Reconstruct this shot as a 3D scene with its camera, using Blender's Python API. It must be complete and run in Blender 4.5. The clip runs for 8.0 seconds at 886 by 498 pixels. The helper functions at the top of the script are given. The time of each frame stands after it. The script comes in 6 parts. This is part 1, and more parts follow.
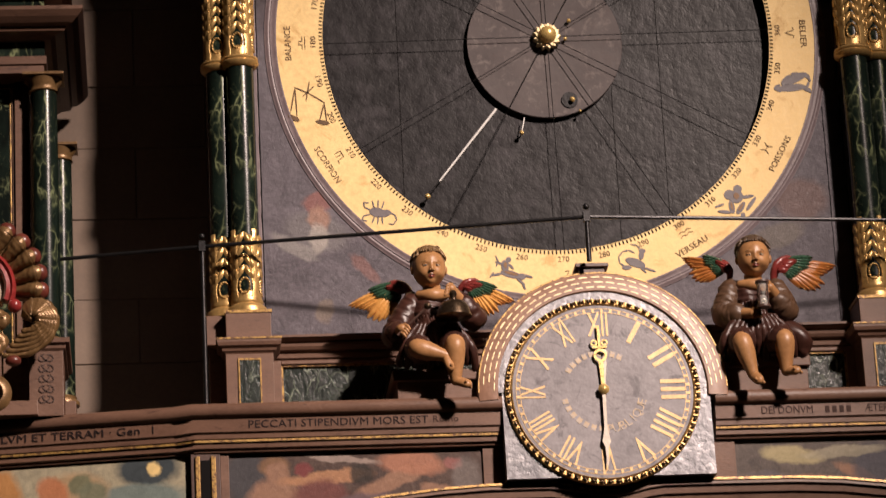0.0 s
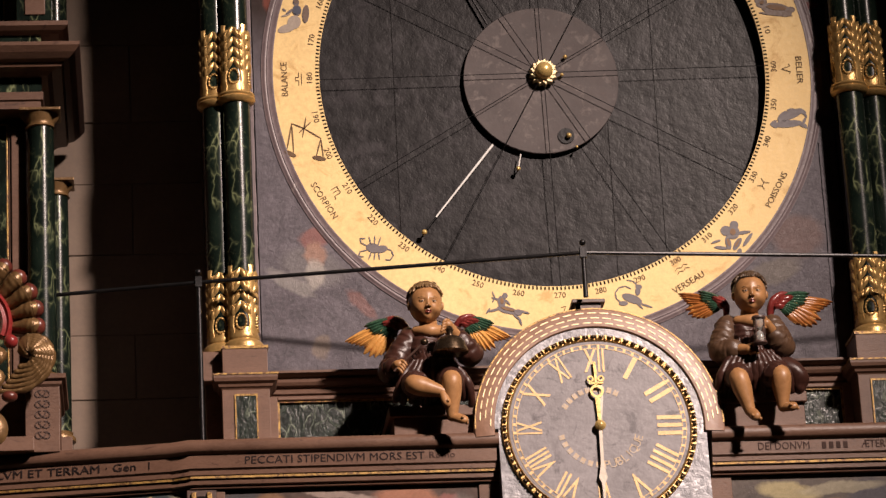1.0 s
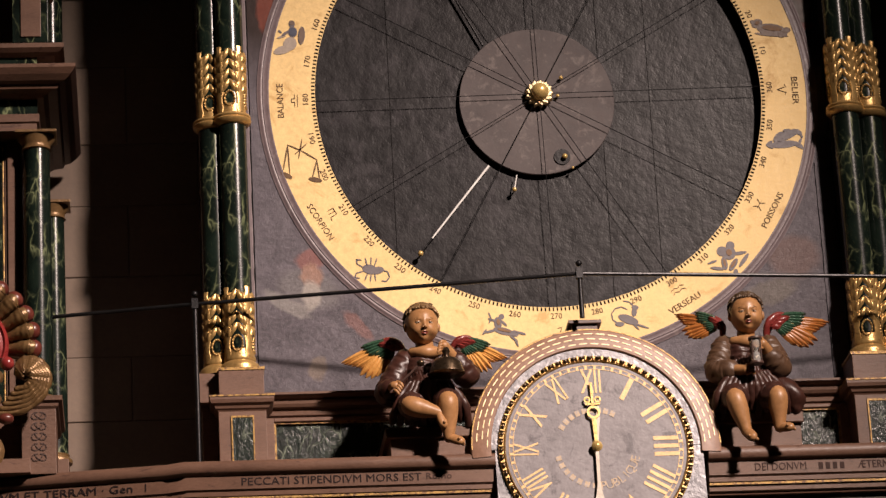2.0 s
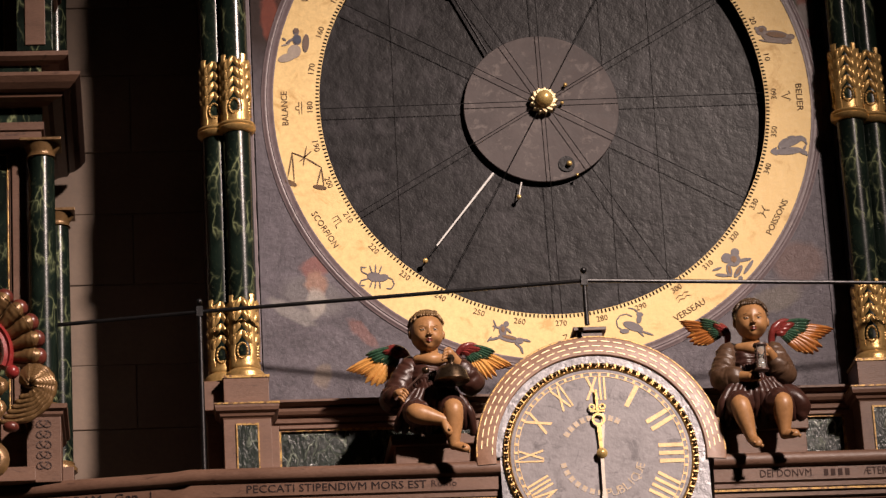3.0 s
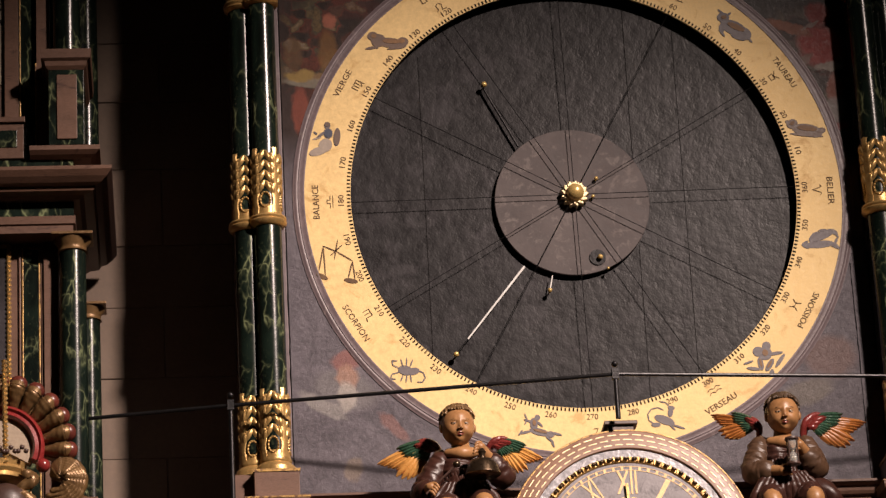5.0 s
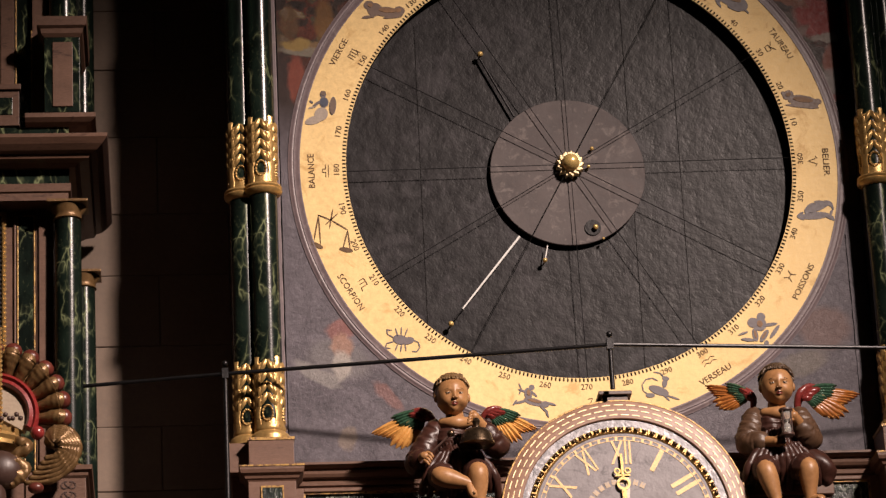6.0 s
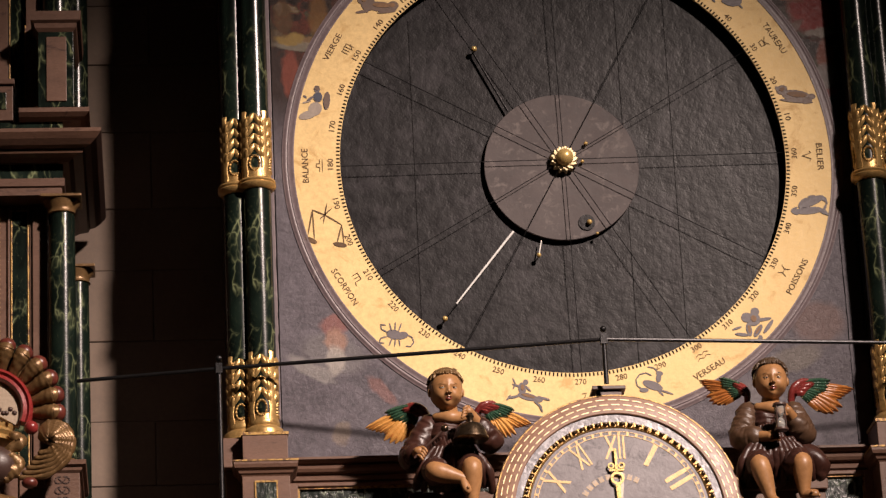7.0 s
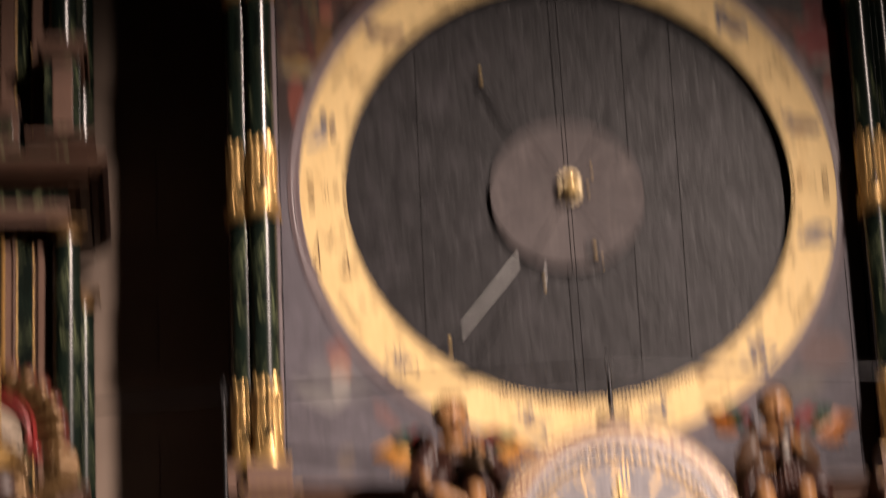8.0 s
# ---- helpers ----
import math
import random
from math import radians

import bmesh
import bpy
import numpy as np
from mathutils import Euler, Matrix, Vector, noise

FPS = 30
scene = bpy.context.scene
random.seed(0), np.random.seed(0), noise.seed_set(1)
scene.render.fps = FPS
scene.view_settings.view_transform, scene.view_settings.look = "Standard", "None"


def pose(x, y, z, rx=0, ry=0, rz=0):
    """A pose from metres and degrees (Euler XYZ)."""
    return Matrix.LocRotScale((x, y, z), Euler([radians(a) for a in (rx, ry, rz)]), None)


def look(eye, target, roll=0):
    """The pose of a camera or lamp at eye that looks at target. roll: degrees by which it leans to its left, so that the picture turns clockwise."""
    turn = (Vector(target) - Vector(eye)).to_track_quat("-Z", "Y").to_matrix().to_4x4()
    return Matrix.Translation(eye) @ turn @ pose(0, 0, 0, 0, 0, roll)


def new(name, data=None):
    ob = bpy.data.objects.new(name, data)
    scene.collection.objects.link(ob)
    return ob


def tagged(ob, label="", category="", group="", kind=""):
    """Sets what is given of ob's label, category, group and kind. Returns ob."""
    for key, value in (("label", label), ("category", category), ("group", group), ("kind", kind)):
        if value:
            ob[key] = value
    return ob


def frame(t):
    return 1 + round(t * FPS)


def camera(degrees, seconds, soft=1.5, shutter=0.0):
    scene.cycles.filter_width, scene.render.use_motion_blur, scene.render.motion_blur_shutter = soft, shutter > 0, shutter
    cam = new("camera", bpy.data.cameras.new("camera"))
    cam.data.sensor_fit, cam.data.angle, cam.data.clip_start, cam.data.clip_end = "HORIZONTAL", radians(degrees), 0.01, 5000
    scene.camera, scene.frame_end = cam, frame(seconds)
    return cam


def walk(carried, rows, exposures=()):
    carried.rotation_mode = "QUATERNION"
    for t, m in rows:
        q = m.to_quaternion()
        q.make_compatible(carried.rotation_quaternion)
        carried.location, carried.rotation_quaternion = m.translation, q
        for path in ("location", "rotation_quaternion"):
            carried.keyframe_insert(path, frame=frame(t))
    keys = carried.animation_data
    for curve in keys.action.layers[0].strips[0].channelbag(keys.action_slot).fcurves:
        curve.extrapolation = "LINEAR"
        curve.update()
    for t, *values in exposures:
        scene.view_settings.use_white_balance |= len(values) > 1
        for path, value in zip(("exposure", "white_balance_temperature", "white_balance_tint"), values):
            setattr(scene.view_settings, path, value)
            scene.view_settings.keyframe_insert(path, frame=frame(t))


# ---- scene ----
EYE = (-1.825, -13.322, 1.694)
cam = camera(15.5, 8.0, soft=1.35, shutter=0.9)
PATH = [
    (0.00, look(EYE, (-0.5133, -0.0376, 5.9136), -2.966)),
    (0.20, look(EYE, (-0.5210, -0.0491, 5.9520), -2.974)),
    (0.50, look(EYE, (-0.5105, -0.0703, 6.0145), -2.986)),
    (1.00, look(EYE, (-0.4953, -0.0866, 6.0594), -2.975)),
    (1.50, look(EYE, (-0.4725, -0.1040, 6.1051), -3.088)),
    (1.70, look(EYE, (-0.4722, -0.1099, 6.1226), -3.103)),
    (2.80, look(EYE, (-0.4941, -0.1254, 6.1751), -3.191)),
    (3.00, look(EYE, (-0.4964, -0.1254, 6.1757), -3.207)),
    (3.10, look(EYE, (-0.5040, -0.1270, 6.1828), -3.219)),
    (3.20, look(EYE, (-0.5153, -0.1411, 6.2273), -3.231)),
    (3.30, look(EYE, (-0.5463, -0.1861, 6.3646), -3.243)),
    (3.40, look(EYE, (-0.6062, -0.2331, 6.5103), -3.255)),
    (3.50, look(EYE, (-0.6334, -0.2492, 6.5606), -3.268)),
    (3.60, look(EYE, (-0.6501, -0.2614, 6.5973), -3.229)),
    (4.00, look(EYE, (-0.6562, -0.2951, 6.6874), -3.074)),
    (4.50, look(EYE, (-0.6262, -0.2561, 6.5772), -3.205)),
    (4.70, look(EYE, (-0.6213, -0.2528, 6.5673), -3.150)),
    (5.80, look(EYE, (-0.6147, -0.2170, 6.4684), -2.847)),
    (6.00, look(EYE, (-0.6022, -0.2067, 6.4369), -2.791)),
    (6.50, look(EYE, (-0.5860, -0.2068, 6.4329), -2.863)),
    (7.00, look(EYE, (-0.5764, -0.2012, 6.4148), -2.827)),
    (7.50, look(EYE, (-0.5918, -0.2033, 6.4247), -2.810)),
    (7.80, look(EYE, (-0.5847, -0.2094, 6.4397), -2.640)),
    (7.90, look(EYE, (-0.5843, -0.2110, 6.4441), -2.584)),
    (7.97, look(EYE, (-0.5890, -0.2138, 6.4532), -2.584)),
    (8.00, look(EYE, (-0.5978, -0.2399, 6.5266), -2.584)),
]
walk(cam, PATH)

# ---- light: one warm projector across the transept, high to the upper right ----
world = bpy.data.worlds.new("dark_church")
scene.world = world
world.use_nodes = True
world.node_tree.nodes["Background"].inputs[0].default_value = (0.02, 0.018, 0.016, 1)
world.node_tree.nodes["Background"].inputs[1].default_value = 0.3
scene.view_settings.exposure = 0.0


def spot(name, at, to, watts, colour, radius, cone, blend):
    d = bpy.data.lights.new(name, "SPOT")
    d.energy, d.color, d.shadow_soft_size = watts, colour, radius
    d.spot_size, d.spot_blend = radians(cone), blend
    ob = new(name, d)
    ob.matrix_world = look(at, to)
    return ob


spot("projector_light", (5.9, -12.0, 13.4), (-1.30, 0, 4.90), 21500, (1.0, 0.795, 0.70), 0.50, 24.0, 1.0)

# ---- materials ----


def nodes_of(name):
    m = bpy.data.materials.new(name)
    m.use_nodes = True
    nt = m.node_tree
    return m, nt, nt.nodes["Principled BSDF"]


def add(nt, kind, **inputs):
    n = nt.nodes.new(kind)
    for k, v in inputs.items():
        n.inputs[k.replace("_", " ")].default_value = v
    return n


def coords(nt, scale):
    tc = nt.nodes.new("ShaderNodeTexCoord")
    mp = nt.nodes.new("ShaderNodeMapping")
    mp.inputs["Scale"].default_value = scale
    nt.links.new(tc.outputs["Object"], mp.inputs["Vector"])
    return mp.outputs["Vector"]


def ramp(nt, source, stops):
    r = nt.nodes.new("ShaderNodeValToRGB")
    e = r.color_ramp.elements
    while len(e) < len(stops):
        e.new(0.5)
    for el, (p, c) in zip(e, stops):
        el.position, el.color = p, (*c, 1)
    nt.links.new(source, r.inputs[0])
    return r.outputs[0]


def mix(nt, fac, a, b, mode="MIX"):
    n = nt.nodes.new("ShaderNodeMix")
    n.data_type, n.blend_type = "RGBA", mode
    for sock, v in ((n.inputs[0], fac), (n.inputs[6], a), (n.inputs[7], b)):
        if isinstance(v, (int, float)):
            sock.default_value = v
        elif isinstance(v, tuple):
            sock.default_value = (*v, 1)
        else:
            nt.links.new(v, sock)
    return n.outputs[2]


def noise_fac(nt, vec, scale, detail=6.0, rough=0.6, distort=0.0):
    n = add(nt, "ShaderNodeTexNoise", Scale=scale, Detail=detail, Roughness=rough, Distortion=distort)
    nt.links.new(vec, n.inputs["Vector"])
    return n.outputs["Fac"]


def bumped(nt, bsdf, height, strength, distance):
    b = add(nt, "ShaderNodeBump", Strength=strength, Distance=distance)
    nt.links.new(height, b.inputs["Height"])
    nt.links.new(b.outputs["Normal"], bsdf.inputs["Normal"])


def surface(name, light, dark, scale=6.0, rough=0.5, metal=0.0, bump=0.25, grain=60.0, stretch=(1, 1, 1), worn=None, depth=0.004, vary=True, gloss=0.5):
    """Two-scale stained and grained surface; worn = (colour, amount) shows through in patches."""
    m, nt, b = nodes_of(name)
    v = coords(nt, stretch)
    big = noise_fac(nt, v, scale, 5.0, 0.62)
    fine = noise_fac(nt, v, grain, 4.0, 0.7)
    col = ramp(nt, big, [(0.32, dark), (0.66, light)])
    col = mix(nt, 0.35, col, ramp(nt, fine, [(0.3, tuple(c * 0.55 for c in light)), (0.7, tuple(min(1, c * 1.25) for c in light))]))
    if worn:
        patch = noise_fac(nt, v, scale * 2.7, 8.0, 0.7, 0.6)
        col = mix(nt, ramp(nt, patch, [(1 - worn[1] - 0.06, (0, 0, 0)), (1 - worn[1] + 0.04, (1, 1, 1))]), col, worn[0])
    if vary:
        oi = nt.nodes.new("ShaderNodeObjectInfo")
        col = mix(nt, 1.0, col, ramp(nt, oi.outputs["Random"], [(0, (0.86, 0.86, 0.86)), (1, (1, 1, 1))]), "MULTIPLY")
    nt.links.new(col, b.inputs["Base Color"])
    rr = ramp(nt, fine, [(0.25, (rough * 0.75,) * 3), (0.8, (min(1, rough * 1.3),) * 3)])
    nt.links.new(rr, b.inputs["Roughness"])
    b.inputs["Metallic"].default_value = metal
    b.inputs["Specular IOR Level"].default_value = gloss
    bumped(nt, b, mix(nt, 0.5, big, fine), bump, depth)
    return m


def marble(name, base, dark, vein, rough=0.22, scale=1.0, gloss=0.32, bump=0.16):
    m, nt, b = nodes_of(name)
    v = coords(nt, (scale, scale, scale * 0.55))
    warp = add(nt, "ShaderNodeTexNoise", Scale=5.0, Detail=4.0, Roughness=0.6)
    nt.links.new(v, warp.inputs["Vector"])
    vm = nt.nodes.new("ShaderNodeMixRGB")
    vm.blend_type = "ADD"
    vm.inputs[0].default_value = 0.22
    nt.links.new(v, vm.inputs[1])
    nt.links.new(warp.outputs["Color"], vm.inputs[2])
    vo = nt.nodes.new("ShaderNodeTexVoronoi")
    vo.feature = "DISTANCE_TO_EDGE"
    vo.inputs["Scale"].default_value = 11.0
    nt.links.new(vm.outputs[0], vo.inputs["Vector"])
    big = noise_fac(nt, v, 7.0, 5.0, 0.65, 0.8)
    col = ramp(nt, big, [(0.35, dark), (0.68, base)])
    gate = noise_fac(nt, v, 9.0, 3.0, 0.5)
    thin = ramp(nt, vo.outputs["Distance"], [(0.0, (1, 1, 1)), (0.03, (0.25, 0.25, 0.25)), (0.09, (0, 0, 0))])
    amount = mix(nt, 1.0, thin, ramp(nt, gate, [(0.45, (0, 0, 0)), (0.62, (1, 1, 1))]), "MULTIPLY")
    wisps = ramp(nt, noise_fac(nt, v, 26.0, 6.0, 0.7, 2.5), [(0.58, (0, 0, 0)), (0.74, (0.5, 0.5, 0.5))])
    col = mix(nt, wisps, col, tuple(0.5 * c for c in vein))
    col = mix(nt, amount, col, vein)
    nt.links.new(col, b.inputs["Base Color"])
    b.inputs["Roughness"].default_value = rough
    b.inputs["Specular IOR Level"].default_value = gloss
    bumped(nt, b, noise_fac(nt, v, 34.0, 5.0, 0.6), bump, 0.004)
    return m


M = {
    "wood": surface("brown_painted_wood", (0.160, 0.089, 0.060), (0.098, 0.053, 0.036), 4.0, 0.44, 0, 0.4, 55, (1, 1, 3), ((0.065, 0.034, 0.025), 0.36), 0.004, True, 0.35),
    "wood_light": surface("light_brown_painted_wood", (0.29, 0.165, 0.108), (0.19, 0.105, 0.07), 6.0, 0.42, 0, 0.4, 55, (1, 1, 1), ((0.13, 0.07, 0.05), 0.34), 0.004, True, 0.4),
    # dark stained parts, and also the shade painted onto the tower flank
    "wood_dark_and_shade": surface("dark_wood_and_flank_shade", (0.075, 0.040, 0.030), (0.045, 0.025, 0.02), 6.0, 0.45, 0, 0.3, 80),
    "marble": marble("green_veined_marble", (0.010, 0.018, 0.013), (0.003, 0.005, 0.004), (0.20, 0.23, 0.12)),
    "marble_panel": marble("green_varnished_panel", (0.016, 0.024, 0.019), (0.005, 0.008, 0.007), (0.17, 0.20, 0.15), 0.24, 1.6, 0.6, 0.9),
    "gold": surface("gilding", (0.64, 0.42, 0.16), (0.40, 0.23, 0.075), 14.0, 0.34, 0.6, 0.5, 90, worn=((0.17, 0.075, 0.03), 0.36)),
    "gold_ring": surface("gold_leaf_ring", (0.72, 0.53, 0.245), (0.60, 0.425, 0.185), 3.0, 0.50, 0.10, 0.45, 40, worn=((0.50, 0.33, 0.13), 0.38), depth=0.003, vary=False, gloss=0.22),
    "gold_line": surface("gold_line_paint", (0.50, 0.31, 0.09), (0.30, 0.17, 0.05), 22.0, 0.4, 0.35, 0.4, 120, worn=((0.12, 0.06, 0.03), 0.46)),
    "dial": surface("dark_painted_dial", (0.0172, 0.0160, 0.0172), (0.0085, 0.0080, 0.0088), 2.6, 0.36, 0, 0.75, 15.0, (1.0, 1, 0.9), ((0.028, 0.0258, 0.0282), 0.42), 0.007, False, 0.15),
    "disc": surface("grey_painted_disc", (0.088, 0.074, 0.072), (0.054, 0.045, 0.045), 7.0, 0.5, 0, 0.4, 24, worn=((0.125, 0.106, 0.10), 0.40), vary=False, gloss=0.14),
    "purple": surface("purple_brown_moulding", (0.17, 0.132, 0.138), (0.10, 0.076, 0.082), 6.0, 0.42, 0, 0.5, 60, worn=((0.21, 0.17, 0.165), 0.38), vary=False, gloss=0.35),
    "iron": surface("black_iron", (0.020, 0.019, 0.020), (0.010, 0.010, 0.011), 20.0, 0.38, 0.6, 0.3, 120),
    "black": surface("black_paint", (0.008, 0.007, 0.007), (0.005, 0.0045, 0.0045), 8.0, 0.7, 0, 0.2, 60, vary=False, gloss=0.05),
    "ink": surface("dark_ink_paint", (0.17, 0.11, 0.065), (0.075, 0.048, 0.034), 18.0, 0.7, 0, 0.2, 120, gloss=0.1),
    "silver": surface("aged_silver_plate", (0.20, 0.197, 0.207), (0.085, 0.084, 0.092), 7.0, 0.42, 0.45, 0.8, 28, worn=((0.33, 0.318, 0.325), 0.40), depth=0.006, vary=False),
    "face": surface("grey_clock_face", (0.225, 0.208, 0.216), (0.115, 0.104, 0.112), 4.0, 0.42, 0.0, 0.5, 24, worn=((0.095, 0.085, 0.092), 0.40), depth=0.006, vary=False, gloss=0.35),
    "stone": surface("church_stone", (0.20, 0.148, 0.112), (0.145, 0.105, 0.08), 3.0, 0.85, 0, 0.4, 40),
    "mortar": surface("stone_joint", (0.20, 0.16, 0.13), (0.15, 0.12, 0.10), 8.0, 0.9, 0, 0.4, 60),
    "pale_gilt": surface("pale_gilt", (0.86, 0.70, 0.42), (0.70, 0.52, 0.26), 30.0, 0.35, 0.3, 0.3, 90),
    "white": surface("white_enamel", (0.80, 0.79, 0.76), (0.70, 0.69, 0.66), 9.0, 0.3, 0, 0.1, 60),
    "brass": surface("gilded_brass", (0.74, 0.52, 0.20), (0.58, 0.39, 0.13), 30.0, 0.28, 0.45, 0.15, 90),
    "bronze_bell": surface("bell_bronze", (0.11, 0.075, 0.045), (0.06, 0.042, 0.03), 20.0, 0.3, 0.85, 0.25, 90),
    # assumed pale tones for the unseen shell, raised to return more bounce
    "nave": surface("pale_nave_bounce", (0.62, 0.57, 0.50), (0.50, 0.45, 0.39), 2.0, 0.85, 0, 0.3, 30),
    "floor": surface("church_floor", (0.36, 0.32, 0.27), (0.26, 0.23, 0.19), 2.0, 0.6, 0, 0.2, 30),
}


# ---- mesh helpers ----


def mesh_object(name, bm, material, parent=None, label="", smooth=False, bevel=0.0):
    me = bpy.data.meshes.new(name)
    bmesh.ops.recalc_face_normals(bm, faces=bm.faces[:])
    if smooth:
        for f in bm.faces:
            f.smooth = True
    bm.to_mesh(me)
    bm.free()
    for m in material if isinstance(material, (list, tuple)) else [material]:
        me.materials.append(m)
    if smooth:
        me.set_sharp_from_angle(angle=radians(42))
    ob = new(name, me)
    if bevel:
        md = ob.modifiers.new("bevel", "BEVEL")
        md.width, md.segments, md.limit_method = bevel, 2, "ANGLE"
    if parent is not None:
        ob.parent = parent
    if label:
        ob["label"] = label
    return ob


def part(name, bm, material, parent, label="", smooth=False, bevel=0.0):
    return mesh_object(name, bm, material, parent, label, smooth, bevel)


def thing(name, at, label, category, group="", kind="", turn=(0, 0, 0)):
    e = new(name)
    e.empty_display_size = 0.05
    e.matrix_world = pose(*at, *turn)
    return tagged(e, label, category, group, kind)


def box(bm, x0, x1, y0, y1, z0, z1):
    r = bmesh.ops.create_cube(bm, size=1, matrix=Matrix.LocRotScale(((x0 + x1) / 2, (y0 + y1) / 2, (z0 + z1) / 2), None, (x1 - x0, y1 - y0, z1 - z0)))
    return r["verts"]


def boxes(*list_of):
    bm = bmesh.new()
    for b in list_of:
        box(bm, *b)
    return bm


def loft(bm, rings, closed=False, cap=True, mat=0):
    """Quads between rings of points, all of one length."""
    vs = [[bm.verts.new(p) for p in ring] for ring in rings]
    n = len(vs[0])
    pairs = list(zip(vs, vs[1:])) + ([(vs[-1], vs[0])] if closed else [])
    for a, b in pairs:
        for i in range(n):
            f = bm.faces.new((a[i], a[(i + 1) % n], b[(i + 1) % n], b[i]))
            f.material_index = mat
    if cap and not closed:
        for ring in (vs[0], vs[-1]):
            f = bm.faces.new(ring)
            f.material_index = mat
    return bm


def lathe(bm, profile, n=24, at=(0, 0, 0), mat=0):
    """Profile of (radius, z) turned about the z axis."""
    rings = [[(at[0] + max(r, 1e-4) * math.cos(2 * math.pi * i / n), at[1] + max(r, 1e-4) * math.sin(2 * math.pi * i / n), at[2] + z) for i in range(n)] for r, z in profile]
    return loft(bm, rings, mat=mat)


def ring_sweep(bm, profile, n=160, a0=0.0, a1=360.0, at=(0, 0, 0), mat=0):
    """Closed profile of (radius, y) swept about the y axis, angles from +x upwards."""
    full = abs(a1 - a0) >= 359.9
    k = n if full else n + 1
    rings = []
    for i in range(k):
        a = radians(a0 + (a1 - a0) * i / n)
        rings.append([(at[0] + r * math.cos(a), at[1] + y, at[2] + r * math.sin(a)) for r, y in profile])
    return loft(bm, rings, closed=full, mat=mat)


def run(bm, profile, path, mat=0):
    """Closed profile of (outward, z) carried along a plan path of (x, y), mitred; outward is to the right of the path's way."""
    pts = [Vector((x, y)) for x, y in path]
    rings = []
    for i, p in enumerate(pts):
        ways = []
        if i > 0:
            ways.append((p - pts[i - 1]).normalized())
        if i < len(pts) - 1:
            ways.append((pts[i + 1] - p).normalized())
        outs = [Vector((w.y, -w.x)) for w in ways]
        o = sum(outs, Vector((0, 0))).normalized()
        o = o / max(0.3, o.dot(outs[0]))
        rings.append([(p.x + o.x * d, p.y + o.y * d, z) for d, z in profile])
    return loft(bm, rings, mat=mat)


def ball(bm, at, r, sub=2, mat=0, scale=(1, 1, 1), rot=None):
    m = Matrix.LocRotScale(at, rot, scale)
    got = bmesh.ops.create_icosphere(bm, subdivisions=sub, radius=r, matrix=m)
    for f in {f for v in got["verts"] for f in v.link_faces}:
        f.material_index, f.smooth = mat, True
    return got["verts"]


def rod(bm, a, b, r0, r1=None, n=8, mat=0):
    r1 = r0 if r1 is None else r1
    a, b = Vector(a), Vector(b)
    w = (b - a).normalized()
    u = w.orthogonal().normalized()
    v = w.cross(u)
    loft(bm, [[p + (u * math.cos(2 * math.pi * i / n) + v * math.sin(2 * math.pi * i / n)) * r for i in range(n)] for p, r in ((a, r0), (b, r1))], mat=mat)
    return bm


def letters(text, size, depth=0.0006, bold=0.0):
    """Mesh of a line of text in the x-z plane, facing -y, centred on the origin."""
    cu = bpy.data.curves.new("lettering", "FONT")
    cu.body, cu.size, cu.extrude, cu.resolution_u = text, size, depth, 2
    cu.align_x, cu.align_y, cu.offset = "CENTER", "CENTER", bold * size
    ob = bpy.data.objects.new("lettering", cu)
    scene.collection.objects.link(ob)
    me = bpy.data.meshes.new_from_object(ob.evaluated_get(bpy.context.evaluated_depsgraph_get()))
    scene.collection.objects.unlink(ob)
    bpy.data.objects.remove(ob)
    me.transform(Matrix.Rotation(radians(90), 4, "X"))
    return me


def lettering(text, size, m, material, parent, length=0.0, bold=0.0):
    me = letters(text, size, 0.0006, bold)
    if length:
        xs = [v.co.x for v in me.vertices]
        me.transform(Matrix.Diagonal((length / (max(xs) - min(xs)), 1, 1, 1)))
    me.materials.clear()
    me.materials.append(material)
    ob = new("lettering", me)
    ob.parent = parent
    ob.matrix_local = m
    return ob


# ---- church shell: floor, walls, vault; unseen, pale to bounce fill light ----
ZC = 6.9
for nm, b, mt in (
    ("floor", (-9, 9, -19, 3, -0.2, 0), "floor"),
    ("wall_south", (-9.3, 9.3, -19.3, -19, 0, 16), "nave"),
    ("wall_west", (-9.3, -9, -19, 3, 0, 16), "nave"),
    ("wall_east", (9, 9.3, -19, 3, 0, 16), "nave"),
    ("ceiling", (-9.3, 9.3, -19.3, 3, 16, 16.3), "nave"),
):
    tagged(mesh_object(nm, boxes(b), M[mt]), "plain bare church " + nm.split("_")[0] + " out of view, pale to bounce light", nm.split("_")[0], kind="structure")


